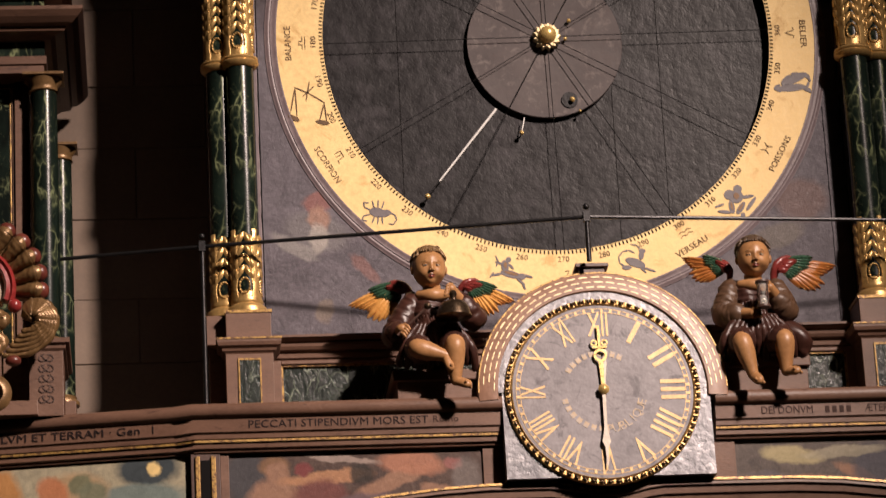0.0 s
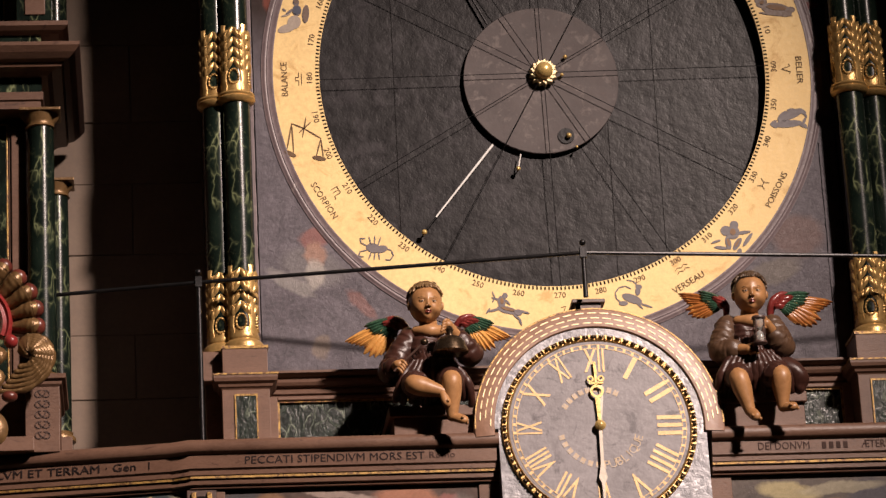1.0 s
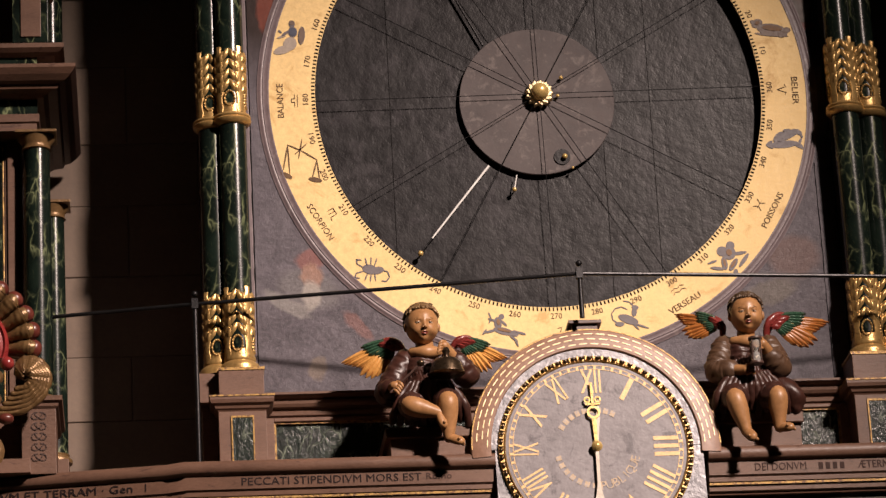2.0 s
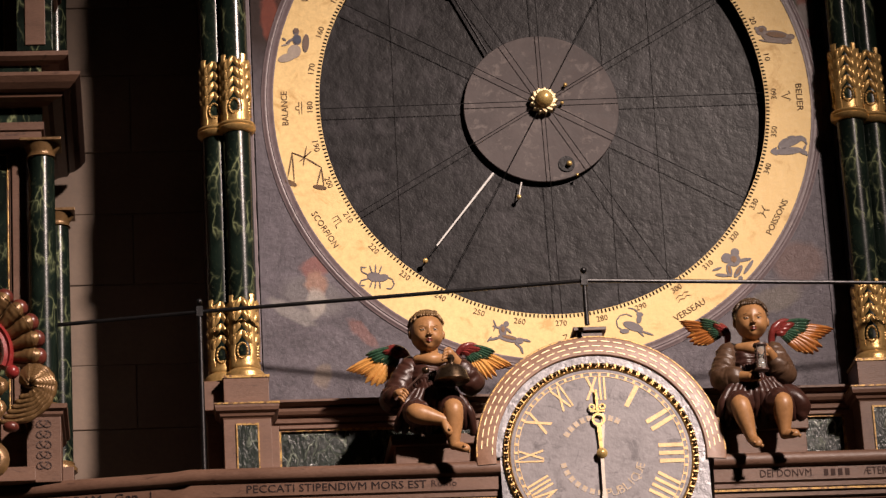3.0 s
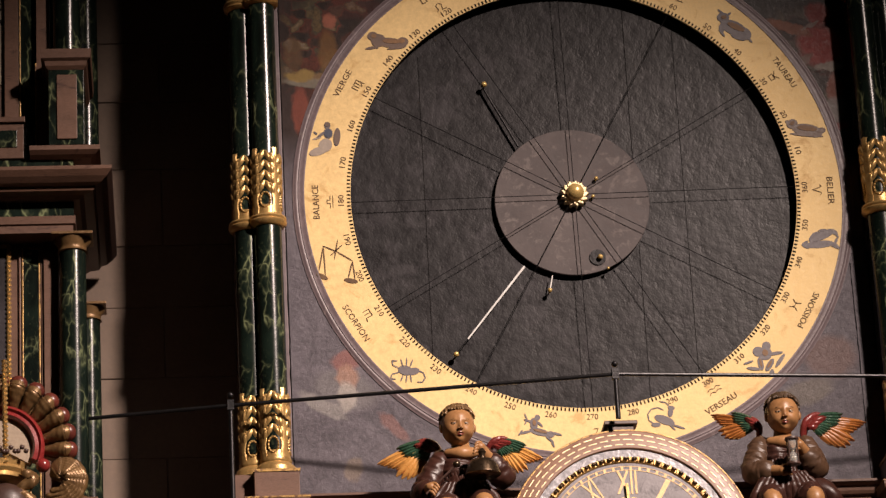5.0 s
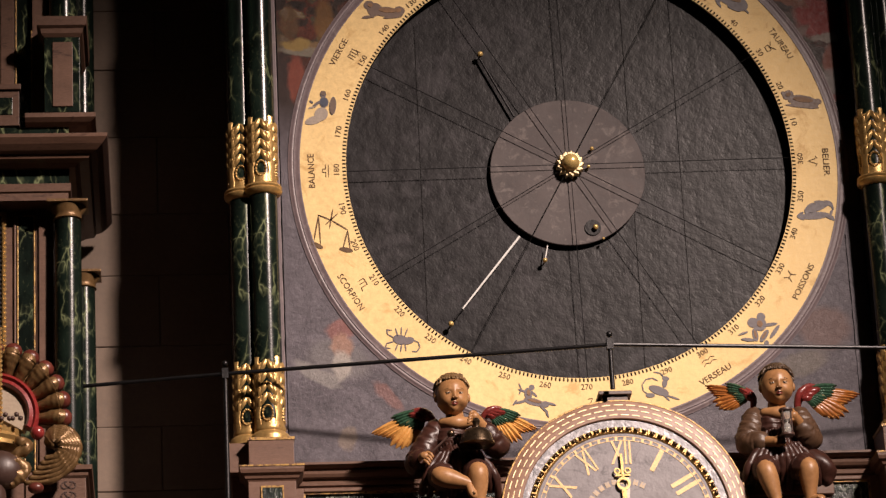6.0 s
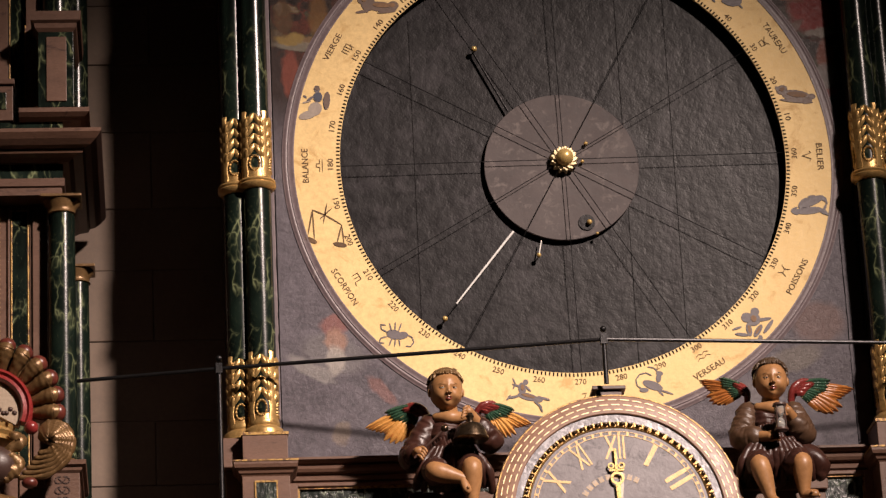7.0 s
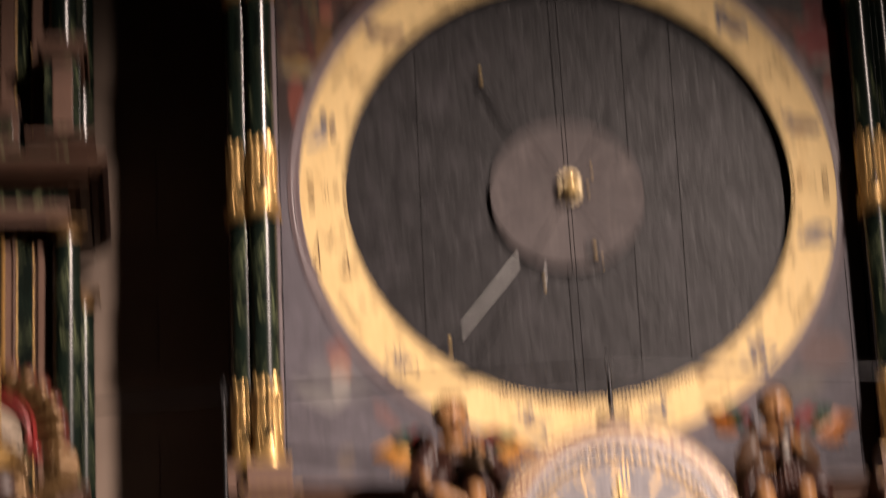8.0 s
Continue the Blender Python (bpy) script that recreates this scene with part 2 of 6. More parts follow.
def painting(name, ground, shade, blobs, scale=5.0, rough=0.42, bump=0.42, gloss=0.16):
    """Old oil painting: blotched ground with soft-edged painted patches (x, z, half width, half height, lean, colour, strength)."""
    m, nt, b = nodes_of(name)
    v = coords(nt, (1, 1, 1))
    big = noise_fac(nt, v, scale, 7.0, 0.68, 0.5)
    col = ramp(nt, big, [(0.3, shade), (0.7, ground)])
    streak = noise_fac(nt, v, scale * 3.1, 6.0, 0.75, 1.2)
    col = mix(nt, 0.30, col, ramp(nt, streak, [(0.35, tuple(c * 0.45 for c in shade)), (0.72, tuple(min(1, c * 1.7) for c in ground))]))
    wob = add(nt, "ShaderNodeTexNoise", Scale=9.0, Detail=5.0, Roughness=0.65)
    nt.links.new(v, wob.inputs["Vector"])
    wv = nt.nodes.new("ShaderNodeMixRGB")
    wv.blend_type = "LINEAR_LIGHT"
    wv.inputs[0].default_value = 0.035
    nt.links.new(v, wv.inputs[1])
    nt.links.new(wob.outputs["Color"], wv.inputs[2])
    vo = nt.nodes.new("ShaderNodeTexVoronoi")
    vo.feature = "SMOOTH_F1"
    vo.inputs["Scale"].default_value = 21.0
    vo.inputs["Smoothness"].default_value = 0.55
    nt.links.new(wv.outputs[0], vo.inputs["Vector"])
    sep = nt.nodes.new("ShaderNodeSeparateColor")
    nt.links.new(vo.outputs["Color"], sep.inputs[0])
    crowd = ramp(nt, sep.outputs[0], [(0.0, (0.018, 0.013, 0.012)), (0.3, (0.045, 0.028, 0.022)), (0.5, (0.13, 0.035, 0.022)), (0.68, (0.075, 0.07, 0.045)), (0.82, (0.18, 0.12, 0.055)), (1.0, (0.26, 0.22, 0.18))])
    folds = noise_fac(nt, wv.outputs[0], 34.0, 6.0, 0.7, 1.0)
    crowd = mix(nt, 0.75, crowd, ramp(nt, folds, [(0.32, (0.06, 0.055, 0.055)), (0.70, (0.85, 0.82, 0.78))]), "MULTIPLY")
    for x, z, rx, rz, lean, c, k in blobs:
        mp = nt.nodes.new("ShaderNodeMapping")
        mp.vector_type = "TEXTURE"
        mp.inputs["Location"].default_value = (x, 0, z)
        mp.inputs["Rotation"].default_value = (0, radians(lean), 0)
        mp.inputs["Scale"].default_value = (rx, 30, rz)
        nt.links.new(wv.outputs[0], mp.inputs["Vector"])
        g = nt.nodes.new("ShaderNodeTexGradient")
        g.gradient_type = "SPHERICAL"
        nt.links.new(mp.outputs[0], g.inputs[0])
        soft = ramp(nt, g.outputs["Fac"], [(0.02, (0, 0, 0)), (0.34, (k, k, k))])
        tone = crowd if c is None else mix(nt, streak, tuple(q * 0.55 for q in c), tuple(min(1, q * 1.35) for q in c))
        col = mix(nt, soft, col, tone)
    nt.links.new(col, b.inputs["Base Color"])
    fine = noise_fac(nt, v, 58.0, 5.0, 0.7, 0.6)
    nt.links.new(ramp(nt, fine, [(0.3, (rough * 0.7,) * 3), (0.75, (min(1, rough * 1.35),) * 3)]), b.inputs["Roughness"])
    b.inputs["Specular IOR Level"].default_value = gloss
    bumped(nt, b, mix(nt, 0.6, big, fine), bump, 0.005)
    return m


# ---- north wall behind, coursed stone ----
BACK = 0.76
wall_n = tagged(mesh_object("wall_north", boxes((-9.3, 9.3, BACK + 0.002, BACK + 0.4, 0, 16)), M["mortar"]), "coursed sandstone church wall behind the clock case", "wall", kind="structure")

# ---- clock case: solid body behind the painted wall ----
case = thing("clock_case", (0, 0, 0), "tall brown wooden clock case carrying the big dial", "clock case")
part("body", boxes((-1.50, 1.50, 0.32, BACK, 4.2, 9.4), (-1.50, -1.26, 0.06, 0.32, 5.13, 9.4), (1.26, 1.50, 0.06, 0.32, 5.13, 9.4), (-1.26, 1.26, 0.06, 0.32, 4.2, 5.5)), M["wood_dark_and_shade"], case)
part("stile", boxes((-1.42, -1.285, 0.0, 0.06, 5.52, 9.2)), M["purple"], case, bevel=0.004)
part("stile", boxes((1.285, 1.42, 0.0, 0.06, 5.52, 9.2)), M["purple"], case, bevel=0.004)

skin_p = (0.225, 0.130, 0.088)
ground, shade = (0.118, 0.106, 0.121), (0.056, 0.049, 0.058)
wall_left = painting("painted_wall_garden_scene", ground, shade, [
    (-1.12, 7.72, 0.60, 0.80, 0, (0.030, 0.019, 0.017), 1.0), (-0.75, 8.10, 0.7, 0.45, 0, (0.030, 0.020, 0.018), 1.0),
    (-1.00, 7.66, 0.34, 0.40, 20, None, 0.9),
    (-1.105, 7.34, 0.045, 0.16, 6, (0.20, 0.055, 0.035), 0.9), (-1.20, 7.33, 0.045, 0.14, 0, (0.16, 0.045, 0.03), 0.9), (-1.14, 7.14, 0.09, 0.10, 0, (0.05, 0.048, 0.055), 0.7),
    (-1.15, 7.465, 0.14, 0.028, 4, (0.20, 0.18, 0.14), 0.7), (-1.19, 7.50, 0.08, 0.03, 0, (0.22, 0.15, 0.05), 0.9), (-1.08, 7.49, 0.07, 0.02, 0, (0.16, 0.10, 0.05), 0.8),
    (-1.07, 7.61, 0.05, 0.12, 0, (0.12, 0.06, 0.02), 0.8), (-1.05, 7.76, 0.035, 0.05, 0, (0.24, 0.085, 0.055), 0.95), (-0.93, 7.68, 0.03, 0.025, 0, (0.26, 0.10, 0.07), 0.9), (-1.22, 7.60, 0.05, 0.10, 0, (0.09, 0.05, 0.025), 0.7), (-0.93, 7.82, 0.16, 0.06, 0, (0.06, 0.018, 0.016), 0.4)], bump=0.3)
wall_right = painting("painted_wall_red_robe_scene", ground, shade, [
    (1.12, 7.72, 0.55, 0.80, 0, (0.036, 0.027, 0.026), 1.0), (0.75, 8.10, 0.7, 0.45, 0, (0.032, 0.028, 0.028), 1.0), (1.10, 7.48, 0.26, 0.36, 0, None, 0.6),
    (1.17, 7.60, 0.13, 0.12, 25, (0.21, 0.022, 0.018), 0.95), (1.03, 7.69, 0.14, 0.032, 22, (0.17, 0.06, 0.032), 0.95), (1.17, 7.76, 0.07, 0.07, 0, (0.18, 0.022, 0.018), 0.9), (1.13, 7.70, 0.06, 0.012, -30, (0.18, 0.15, 0.13), 0.7), (1.20, 7.50, 0.075, 0.026, -4, (0.24, 0.21, 0.18), 0.9), (1.08, 7.53, 0.07, 0.025, -25, (0.14, 0.11, 0.09), 0.7), (1.215, 7.39, 0.04, 0.10, 4, (0.17, 0.05, 0.03), 0.9), (1.21, 7.29, 0.05, 0.07, 0, (0.17, 0.15, 0.14), 0.8), (1.22, 7.21, 0.06, 0.025, 0, (0.14, 0.022, 0.02), 0.8)], bump=0.3)
wall_low = painting("painted_wall_clouds", ground, shade, [
    (-1.05, 6.02, 0.17, 0.10, 20, (0.15, 0.14, 0.14), 0.6), (-1.045, 6.15, 0.075, 0.05, 0, (0.20, 0.09, 0.08), 0.85), (-1.04, 6.08, 0.055, 0.07, 0, (0.27, 0.16, 0.12), 0.9), (-1.045, 5.99, 0.055, 0.085, 0, (0.30, 0.275, 0.25), 0.85), (-1.15, 5.95, 0.14, 0.04, 30, (0.26, 0.245, 0.23), 0.6),
    (-0.85, 5.85, 0.10, 0.03, 45, (0.22, 0.10, 0.08), 0.5), (-1.03, 5.66, 0.05, 0.06, 0, (0.24, 0.18, 0.12), 0.4),
    (1.08, 6.12, 0.14, 0.12, 0, (0.15, 0.09, 0.075), 0.6), (0.95, 5.95, 0.16, 0.06, -20, (0.18, 0.155, 0.115), 0.4), (1.17, 5.85, 0.08, 0.12, 0, (0.08, 0.07, 0.08), 0.6), (0.8, 5.8, 0.12, 0.08, 0, (0.17, 0.155, 0.155), 0.5)], bump=0.9)


def holed_panel(bm, x0, x1, z0, z1, r, y0, y1, n=128):
    angles = sorted([2 * math.pi * i / n for i in range(n)] + [math.atan2(z, x) % (2 * math.pi) for x in (x0, x1) for z in (z0, z1)])
    rings = []
    for a in angles:
        c, s = math.cos(a), math.sin(a)
        k = min(max(x0 / c, x1 / c) if abs(c) > 1e-9 else 1e9, max(z0 / s, z1 / s) if abs(s) > 1e-9 else 1e9)
        rings.append([(c * k, y0, s * k), (c * r, y0, s * r), (c * r, y1, s * r), (c * k, y1, s * k)])
    return loft(bm, rings, closed=True)


bm = holed_panel(bmesh.new(), -1.28, 1.28, 5.53 - ZC, 9.2 - ZC, 1.21, 0.008, 0.09)
bmesh.ops.translate(bm, verts=bm.verts, vec=(0, 0, ZC))
for f in bm.faces:
    c = f.calc_center_median()
    f.material_index = 2 if c.z < ZC else (0 if c.x < 0 else 1)
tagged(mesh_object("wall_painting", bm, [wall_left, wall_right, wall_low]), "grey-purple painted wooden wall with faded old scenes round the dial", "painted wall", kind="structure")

rng_c = random.Random(12)
for x, z0, z1 in ((-1.283, 5.54, 6.75), (-1.283, 6.95, 8.1), (1.283, 5.54, 6.6), (1.283, 6.7, 8.0), (1.205, 5.54, 6.55)):
    rings = []
    for k in range(25):
        z, w = z0 + (z1 - z0) * k / 24, 0.0016 * rng_c.uniform(0.4, 1.6)
        xx = x + rng_c.uniform(-0.0022, 0.0022)
        yy = -0.0015 if abs(x) > 1.25 else 0.0065
        rings.append([(xx - w, yy, z), (xx + w, yy, z), (xx + w, yy + 0.004, z), (xx - w, yy + 0.004, z)])
    part("crack", loft(bmesh.new(), rings), M["black"], case)

# ---- the big planetary dial ----
dial = thing("planetary_dial", (0, 0, ZC), "large round dark planetary dial with a gilded zodiac ring", "dial")
R1, R2 = 1.20, 0.9926
PLATE_Y, DISC_Y = 0.060, 0.029
part("backplate", ring_sweep(bmesh.new(), [(0.002, PLATE_Y), (1.06, PLATE_Y), (1.06, 0.19), (0.002, 0.19)], 128), M["dial"], dial)
part("rim_wall", ring_sweep(bmesh.new(), [(R2 + 0.004, 0.012), (R2 + 0.004, PLATE_Y + 0.01), (R2 + 0.06, PLATE_Y + 0.01), (R2 + 0.06, 0.012)], 160), M["black"], dial, smooth=True)
gold_ring = part("zodiac_ring", ring_sweep(bmesh.new(), [(R2, 0.0), (R1, 0.0), (R1, 0.012), (R2, 0.012)], 240), M["gold_ring"], dial, "gilded ring painted with zodiac signs and degrees")
part("moulding", ring_sweep(bmesh.new(), [(R1 - 0.004, 0.03), (R1 - 0.004, -0.002), (1.204, -0.003), (1.207, -0.001), (1.223, -0.002), (1.226, 0.001), (1.231, -0.001), (1.237, 0.0), (1.240, 0.003), (1.248, 0.004), (1.252, 0.034)], 200), M["purple"], dial, "purple-brown turned ring moulding", True)
part("centre_disc", ring_sweep(bmesh.new(), [(0.002, DISC_Y), (0.343, DISC_Y), (0.345, DISC_Y + 0.002), (0.345, DISC_Y + 0.012), (0.002, DISC_Y + 0.012)], 96, at=(-0.0089, 0, -0.0253)), M["disc"], dial, "grey painted centre disc")
part("disc_rim", ring_sweep(bmesh.new(), [(0.28, DISC_Y + 0.012), (0.343, DISC_Y + 0.012), (0.343, PLATE_Y + 0.002), (0.28, PLATE_Y + 0.002)], 96, at=(-0.0089, 0, -0.0253)), M["black"], dial, smooth=True)

# degree teeth along the inner edge
bm = bmesh.new()
for i in range(360):
    a = radians(i)
    vs = box(bm, R2 + 0.002, R2 + 0.017, -0.0012, 0.004, -0.0034, 0.0034)
    bmesh.ops.rotate(bm, verts=vs, cent=(0, 0, 0), matrix=Matrix.Rotation(-a, 3, "Y"))
bm2 = part("degree_scale", bm, M["black"], dial)
bm2["kind"] = "stuff"


def on_ring(r, deg, turn=0.0, y=-0.0015):
    a = radians(deg)
    return Matrix.Translation((r * math.cos(a), y, r * math.sin(a))) @ Matrix.Rotation(radians(-turn), 4, "Y")


for v in range(10, 361, 10):
    turn = v - 90 if v <= 180 else v + 90
    lettering(str(v), 0.036, on_ring(1.034, v + 0.6, turn), M["ink"], gold_ring, 0.050 if v > 90 else 0.034)

# board joints of the dial
for x, z0, z1 in ((-0.66, -0.72, 0.70), (0.28, -0.94, 0.93), (0.50, -0.84, 0.84)):
    part("board_joint", boxes((x - 0.0012, x + 0.0012, PLATE_Y - 0.0015, PLATE_Y + 0.001, z0, z1)), M["black"], dial)
# wires from hub to ring
for i in range(12):
    a = radians(30 * i + 1.0)
    bm = rod(bmesh.new(), (0.05 * math.cos(a), 0.002, 0.05 * math.sin(a)), ((R2 + 0.01) * math.cos(a), 0.002, (R2 + 0.01) * math.sin(a)), 0.0017, n=6)
    part("wire", bm, M["iron"], dial)

# ---- column pairs ----


def leaf_band(bm, r, z0, z1, n=4):
    """Carved gilding over the shaft: upright bands, tiers of paired leaflets and a framed oval at the foot."""
    h = z1 - z0

    def patch(a, za, w, ht, tilt, out, th):
        """A pointed, domed leaf lying on the round of the shaft."""
        k = 8
        rim, mid = [], []
        for i in range(k):
            t = 2 * math.pi * i / k
            u, v = math.cos(t) * w, math.sin(t) * ht
            x, y = u * math.cos(tilt) - v * math.sin(tilt), u * math.sin(tilt) + v * math.cos(tilt)
            rim.append(bm.verts.new(((r + out) * math.cos(a + x / r), (r + out) * math.sin(a + x / r), za + y)))
            x, y = x * 0.5, y * 0.5
            mid.append(bm.verts.new(((r + out + th) * math.cos(a + x / r), (r + out + th) * math.sin(a + x / r), za + y)))
        top = bm.verts.new(((r + out + th * 1.25) * math.cos(a), (r + out + th * 1.25) * math.sin(a), za))
        for i in range(k):
            j = (i + 1) % k
            bm.faces.new((rim[i], rim[j], mid[j], mid[i]))
            bm.faces.new((mid[i], mid[j], top))

    for k in range(n):
        a = 2 * math.pi * k / n - math.pi / 2 - 0.15
        e = a + math.pi / n
        w = 0.40
        rings = []
        for i in range(15):
            t = i / 14
            ww = w * (0.80 + 0.16 * math.sin(t * 26)) * (1.0 if t < 0.9 else 0.7)
            zz = z0 + h * t
            rings.append([((r + o) * math.cos(e + q * ww), (r + o) * math.sin(e + q * ww), zz) for q, o in ((-1, -0.002), (-0.8, 0.006), (0, 0.010), (0.8, 0.006), (1, -0.002))])
        loft(bm, rings)
        for j in range(4):
            zc = z0 + h * (0.40 + 0.155 * j)
            for s in (-1, 1):
                patch(a + s * 0.27, zc, 0.013, 0.034, s * 0.50, 0.001, 0.008)
                patch(a + s * 0.52, zc - 0.012, 0.013, 0.032, s * 0.25, 0.002, 0.009)
        for i in range(14):
            t = 2 * math.pi * i / 14
            patch(a + 0.021 * math.cos(t) / r, z0 + h * 0.20 + 0.034 * math.sin(t), 0.0055, 0.009, t, 0.001, 0.006)


def column(at, label):
    c = thing("marble_column", at, label, "column", "columns flanking the big dial")
    r = 0.061
    part("shaft", lathe(bmesh.new(), [(r + 0.002, 0.10), (r, 0.4), (r * 0.99, 1.12)], 40), M["marble"], c, smooth=True)
    part("shaft", lathe(bmesh.new(), [(r * 0.98, 1.12), (r * 0.98, 1.5), (r * 0.95, 3.4)], 40), M["marble"], c, smooth=True)
    part("collar", lathe(bmesh.new(), [(0.060, 1.112), (0.068, 1.114), (0.082, 1.128), (0.084, 1.136), (0.078, 1.142), (0.083, 1.150), (0.080, 1.158), (0.066, 1.164)], 40), M["gold"], c, "worn gilded turned collar", True)
    part("collar", lathe(bmesh.new(), [(0.058, 2.162), (0.066, 2.164), (0.078, 2.176), (0.074, 2.184), (0.080, 2.194), (0.076, 2.204), (0.062, 2.208)], 40), M["gold"], c, "worn gilded turned collar", True)
    for z0, z1 in ((1.165, 1.47), (0.055, 0.37), (2.21, 2.52)):
        bm = bmesh.new()
        lathe(bm, [(r + 0.002, z0), (r + 0.003, z0 + 0.03), (r + 0.001, z0 + 0.04)], 32)
        leaf_band(bm, r, z0, z1)
        part("gilded_sleeve", bm, M["gold"], c, "carved gilded acanthus sleeve", True)
    part("base", lathe(bmesh.new(), [(0.066, 0.07), (0.07, 0.055), (0.066, 0.045), (0.080, 0.034), (0.088, 0.02), (0.086, 0.008), (0.09, 0.0), (0.03, 0.0)], 40), M["gold"], c, "gilded turned base", True)
    return c


for sx in (-1, 1):
    lab = "green veined marble column with gilded carved sleeves and collar"
    column((-1.365 if sx < 0 else 1.335, -0.12, 5.608), lab + ", in front")
    column((-1.450 if sx < 0 else 1.449, -0.060, 5.608), lab + ", behind its twin")

# pedestals below the columns


def pedestal(sx):
    p = thing("column_pedestal", (-1.365 if sx < 0 else 1.335, -0.12, 5.213), "brown painted wooden pedestal with a green marble inset", "pedestal", "pedestals under the columns")
    part("block", boxes((-0.095, 0.095, -0.09, 0.10, 0.266, 0.395)), M["wood"], p, bevel=0.003)
    part("block", boxes((-0.185 if sx < 0 else 0.012, -0.012 if sx < 0 else 0.185, -0.02, 0.25, 0.266, 0.395)), M["wood"], p, bevel=0.003)
    part("gold_edge", run(bmesh.new(), [(0.0, 0.385), (0.004, 0.385), (0.004, 0.397), (0.0, 0.397)], [(-0.095, 0.10), (-0.095, -0.09), (0.095, -0.09), (0.095, 0.10)]), M["gold_line"], p)
    line = [(-0.10, 0.20), (-0.10, -0.09), (0.10, -0.09), (0.10, 0.30)]
    prof = [(0, 0.205), (0.004, 0.211), (0.012, 0.216), (0.016, 0.228), (0.030, 0.236), (0.034, 0.250), (0.034, 0.266), (-0.02, 0.266), (-0.02, 0.205)]
    part("cap", run(bmesh.new(), prof, line), M["wood"], p, "moulded cap", bevel=0)
    part("gold_edge", run(bmesh.new(), [(0.030, 0.262), (0.037, 0.262), (0.037, 0.269), (0.030, 0.269)], line), M["gold_line"], p)
    part("body", boxes((-0.10, 0.10, -0.09, 0.13, -0.10, 0.207), (-0.165 if sx < 0 else 0.10, -0.10 if sx < 0 else 0.165, 0.03, 0.15, -0.10, 0.262)), M["wood"], p, bevel=0.003)
    part("inset", boxes((-0.042, 0.042, -0.094, -0.088, -0.06, 0.177)), M["marble_panel"], p)
    part("gold_frame", boxes((-0.048, -0.042, -0.097, -0.088, -0.06, 0.185), (0.042, 0.048, -0.097, -0.088, -0.06, 0.185), (-0.042, 0.042, -0.097, -0.088, 0.177, 0.185)), M["gold_line"], p)
    return p


pedestal(-1), pedestal(1)

# ---- dado below the painted wall ----
dado = thing("dado", (0, 0, 5.13), "brown moulded dado with green marble panels in gold frames", "dado")
part("ledge", run(bmesh.new(), [(0.0, 0.292), (0.022, 0.292), (0.024, 0.302), (0.034, 0.306), (0.036, 0.322), (0.030, 0.326), (0.030, 0.334), (0.050, 0.338), (0.058, 0.350), (0.060, 0.362), (0.044, 0.366), (0.044, 0.374), (0.066, 0.378), (0.080, 0.386), (0.080, 0.396), (0.03, 0.400), (0.0, 0.400)], [(-1.45, -0.03), (1.45, -0.03)]), M["wood"], dado)
part("backing", boxes((-1.5, 1.5, -0.03, 0.06, -0.1, 0.30)), M["wood"], dado)
for x0, x1 in ((-1.22, -0.40), (0.62, 1.19)):
    part("marble_panel", boxes((x0, x1, -0.045, -0.028, -0.05, 0.270)), M["marble_panel"], dado)
    part("gold_frame", boxes((x0 - 0.008, x0, -0.058, -0.028, -0.05, 0.278), (x1, x1 + 0.008, -0.058, -0.028, -0.05, 0.278), (x0, x1, -0.058, -0.028, 0.270, 0.278)), M["gold_line"], dado)
    part("frame", boxes((x0 - 0.06, x0 - 0.008, -0.07, -0.028, -0.05, 0.294), (x1 + 0.008, x1 + 0.06, -0.07, -0.028, -0.05, 0.294), (x0 - 0.008, x1 + 0.008, -0.068, -0.028, 0.278, 0.294)), M["wood"], dado, bevel=0.003)

# ---- cornice with inscriptions ----
CORN = [(0, 0), (0.015, 0), (0.018, 0.010), (0.03, 0.014), (0.03, 0.036), (0.036, 0.040), (0.036, 0.047), (0.045, 0.050), (0.045, 0.068), (0.055, 0.076), (0.055, 0.132), (0.060, 0.136), (0.070, 0.139), (0.078, 0.146), (0.081, 0.165), (0.077, 0.182), (0.068, 0.192), (0.05, 0.197), (-0.3, 0.197), (-0.3, 0)]
GOLD_EDGE = [(0.030, 0.037), (0.040, 0.037), (0.040, 0.046), (0.030, 0.046)]


def cornice(path, label):
    c = thing("cornice", (0, 0, 4.945), label, "cornice")
    part("moulding", run(bmesh.new(), CORN, path), M["wood"], c, smooth=True)
    part("gold_line", run(bmesh.new(), GOLD_EDGE, path), M["gold_line"], c)
    return c


CY = -0.40
left_c = cornice([(-3.2, -0.11), (-1.67, -0.365), (-1.60, CY), (-0.345, CY)], "brown moulded cornice with Latin inscription and gilded line")
right_c = cornice([(0.54, CY), (1.9, CY)], "brown moulded cornice with worn Latin inscription")

# ---- small clock ----
clock = thing("small_clock", (0.074, -0.47, 5.144), "round grey clock with gold Roman numerals in a silvery plate", "clock", turn=(-4.0, 0, 0))
bm = boxes((-0.418, 0.445, 0.0, 0.2, -0.365, 0.02))
ring_sweep(bm, [(0.002, -0.002), (0.452, -0.002), (0.452, 0.2), (0.002, 0.2)], 64, 0, 180, (0.002, 0, 0.006))
part("plate", bm, M["silver"], clock, "hammered silvery back plate")
part("face", ring_sweep(bmesh.new(), [(0.002, -0.012), (0.375, -0.012), (0.375, 0.01), (0.002, 0.01)], 96), M["face"], clock, "grey mottled clock face")
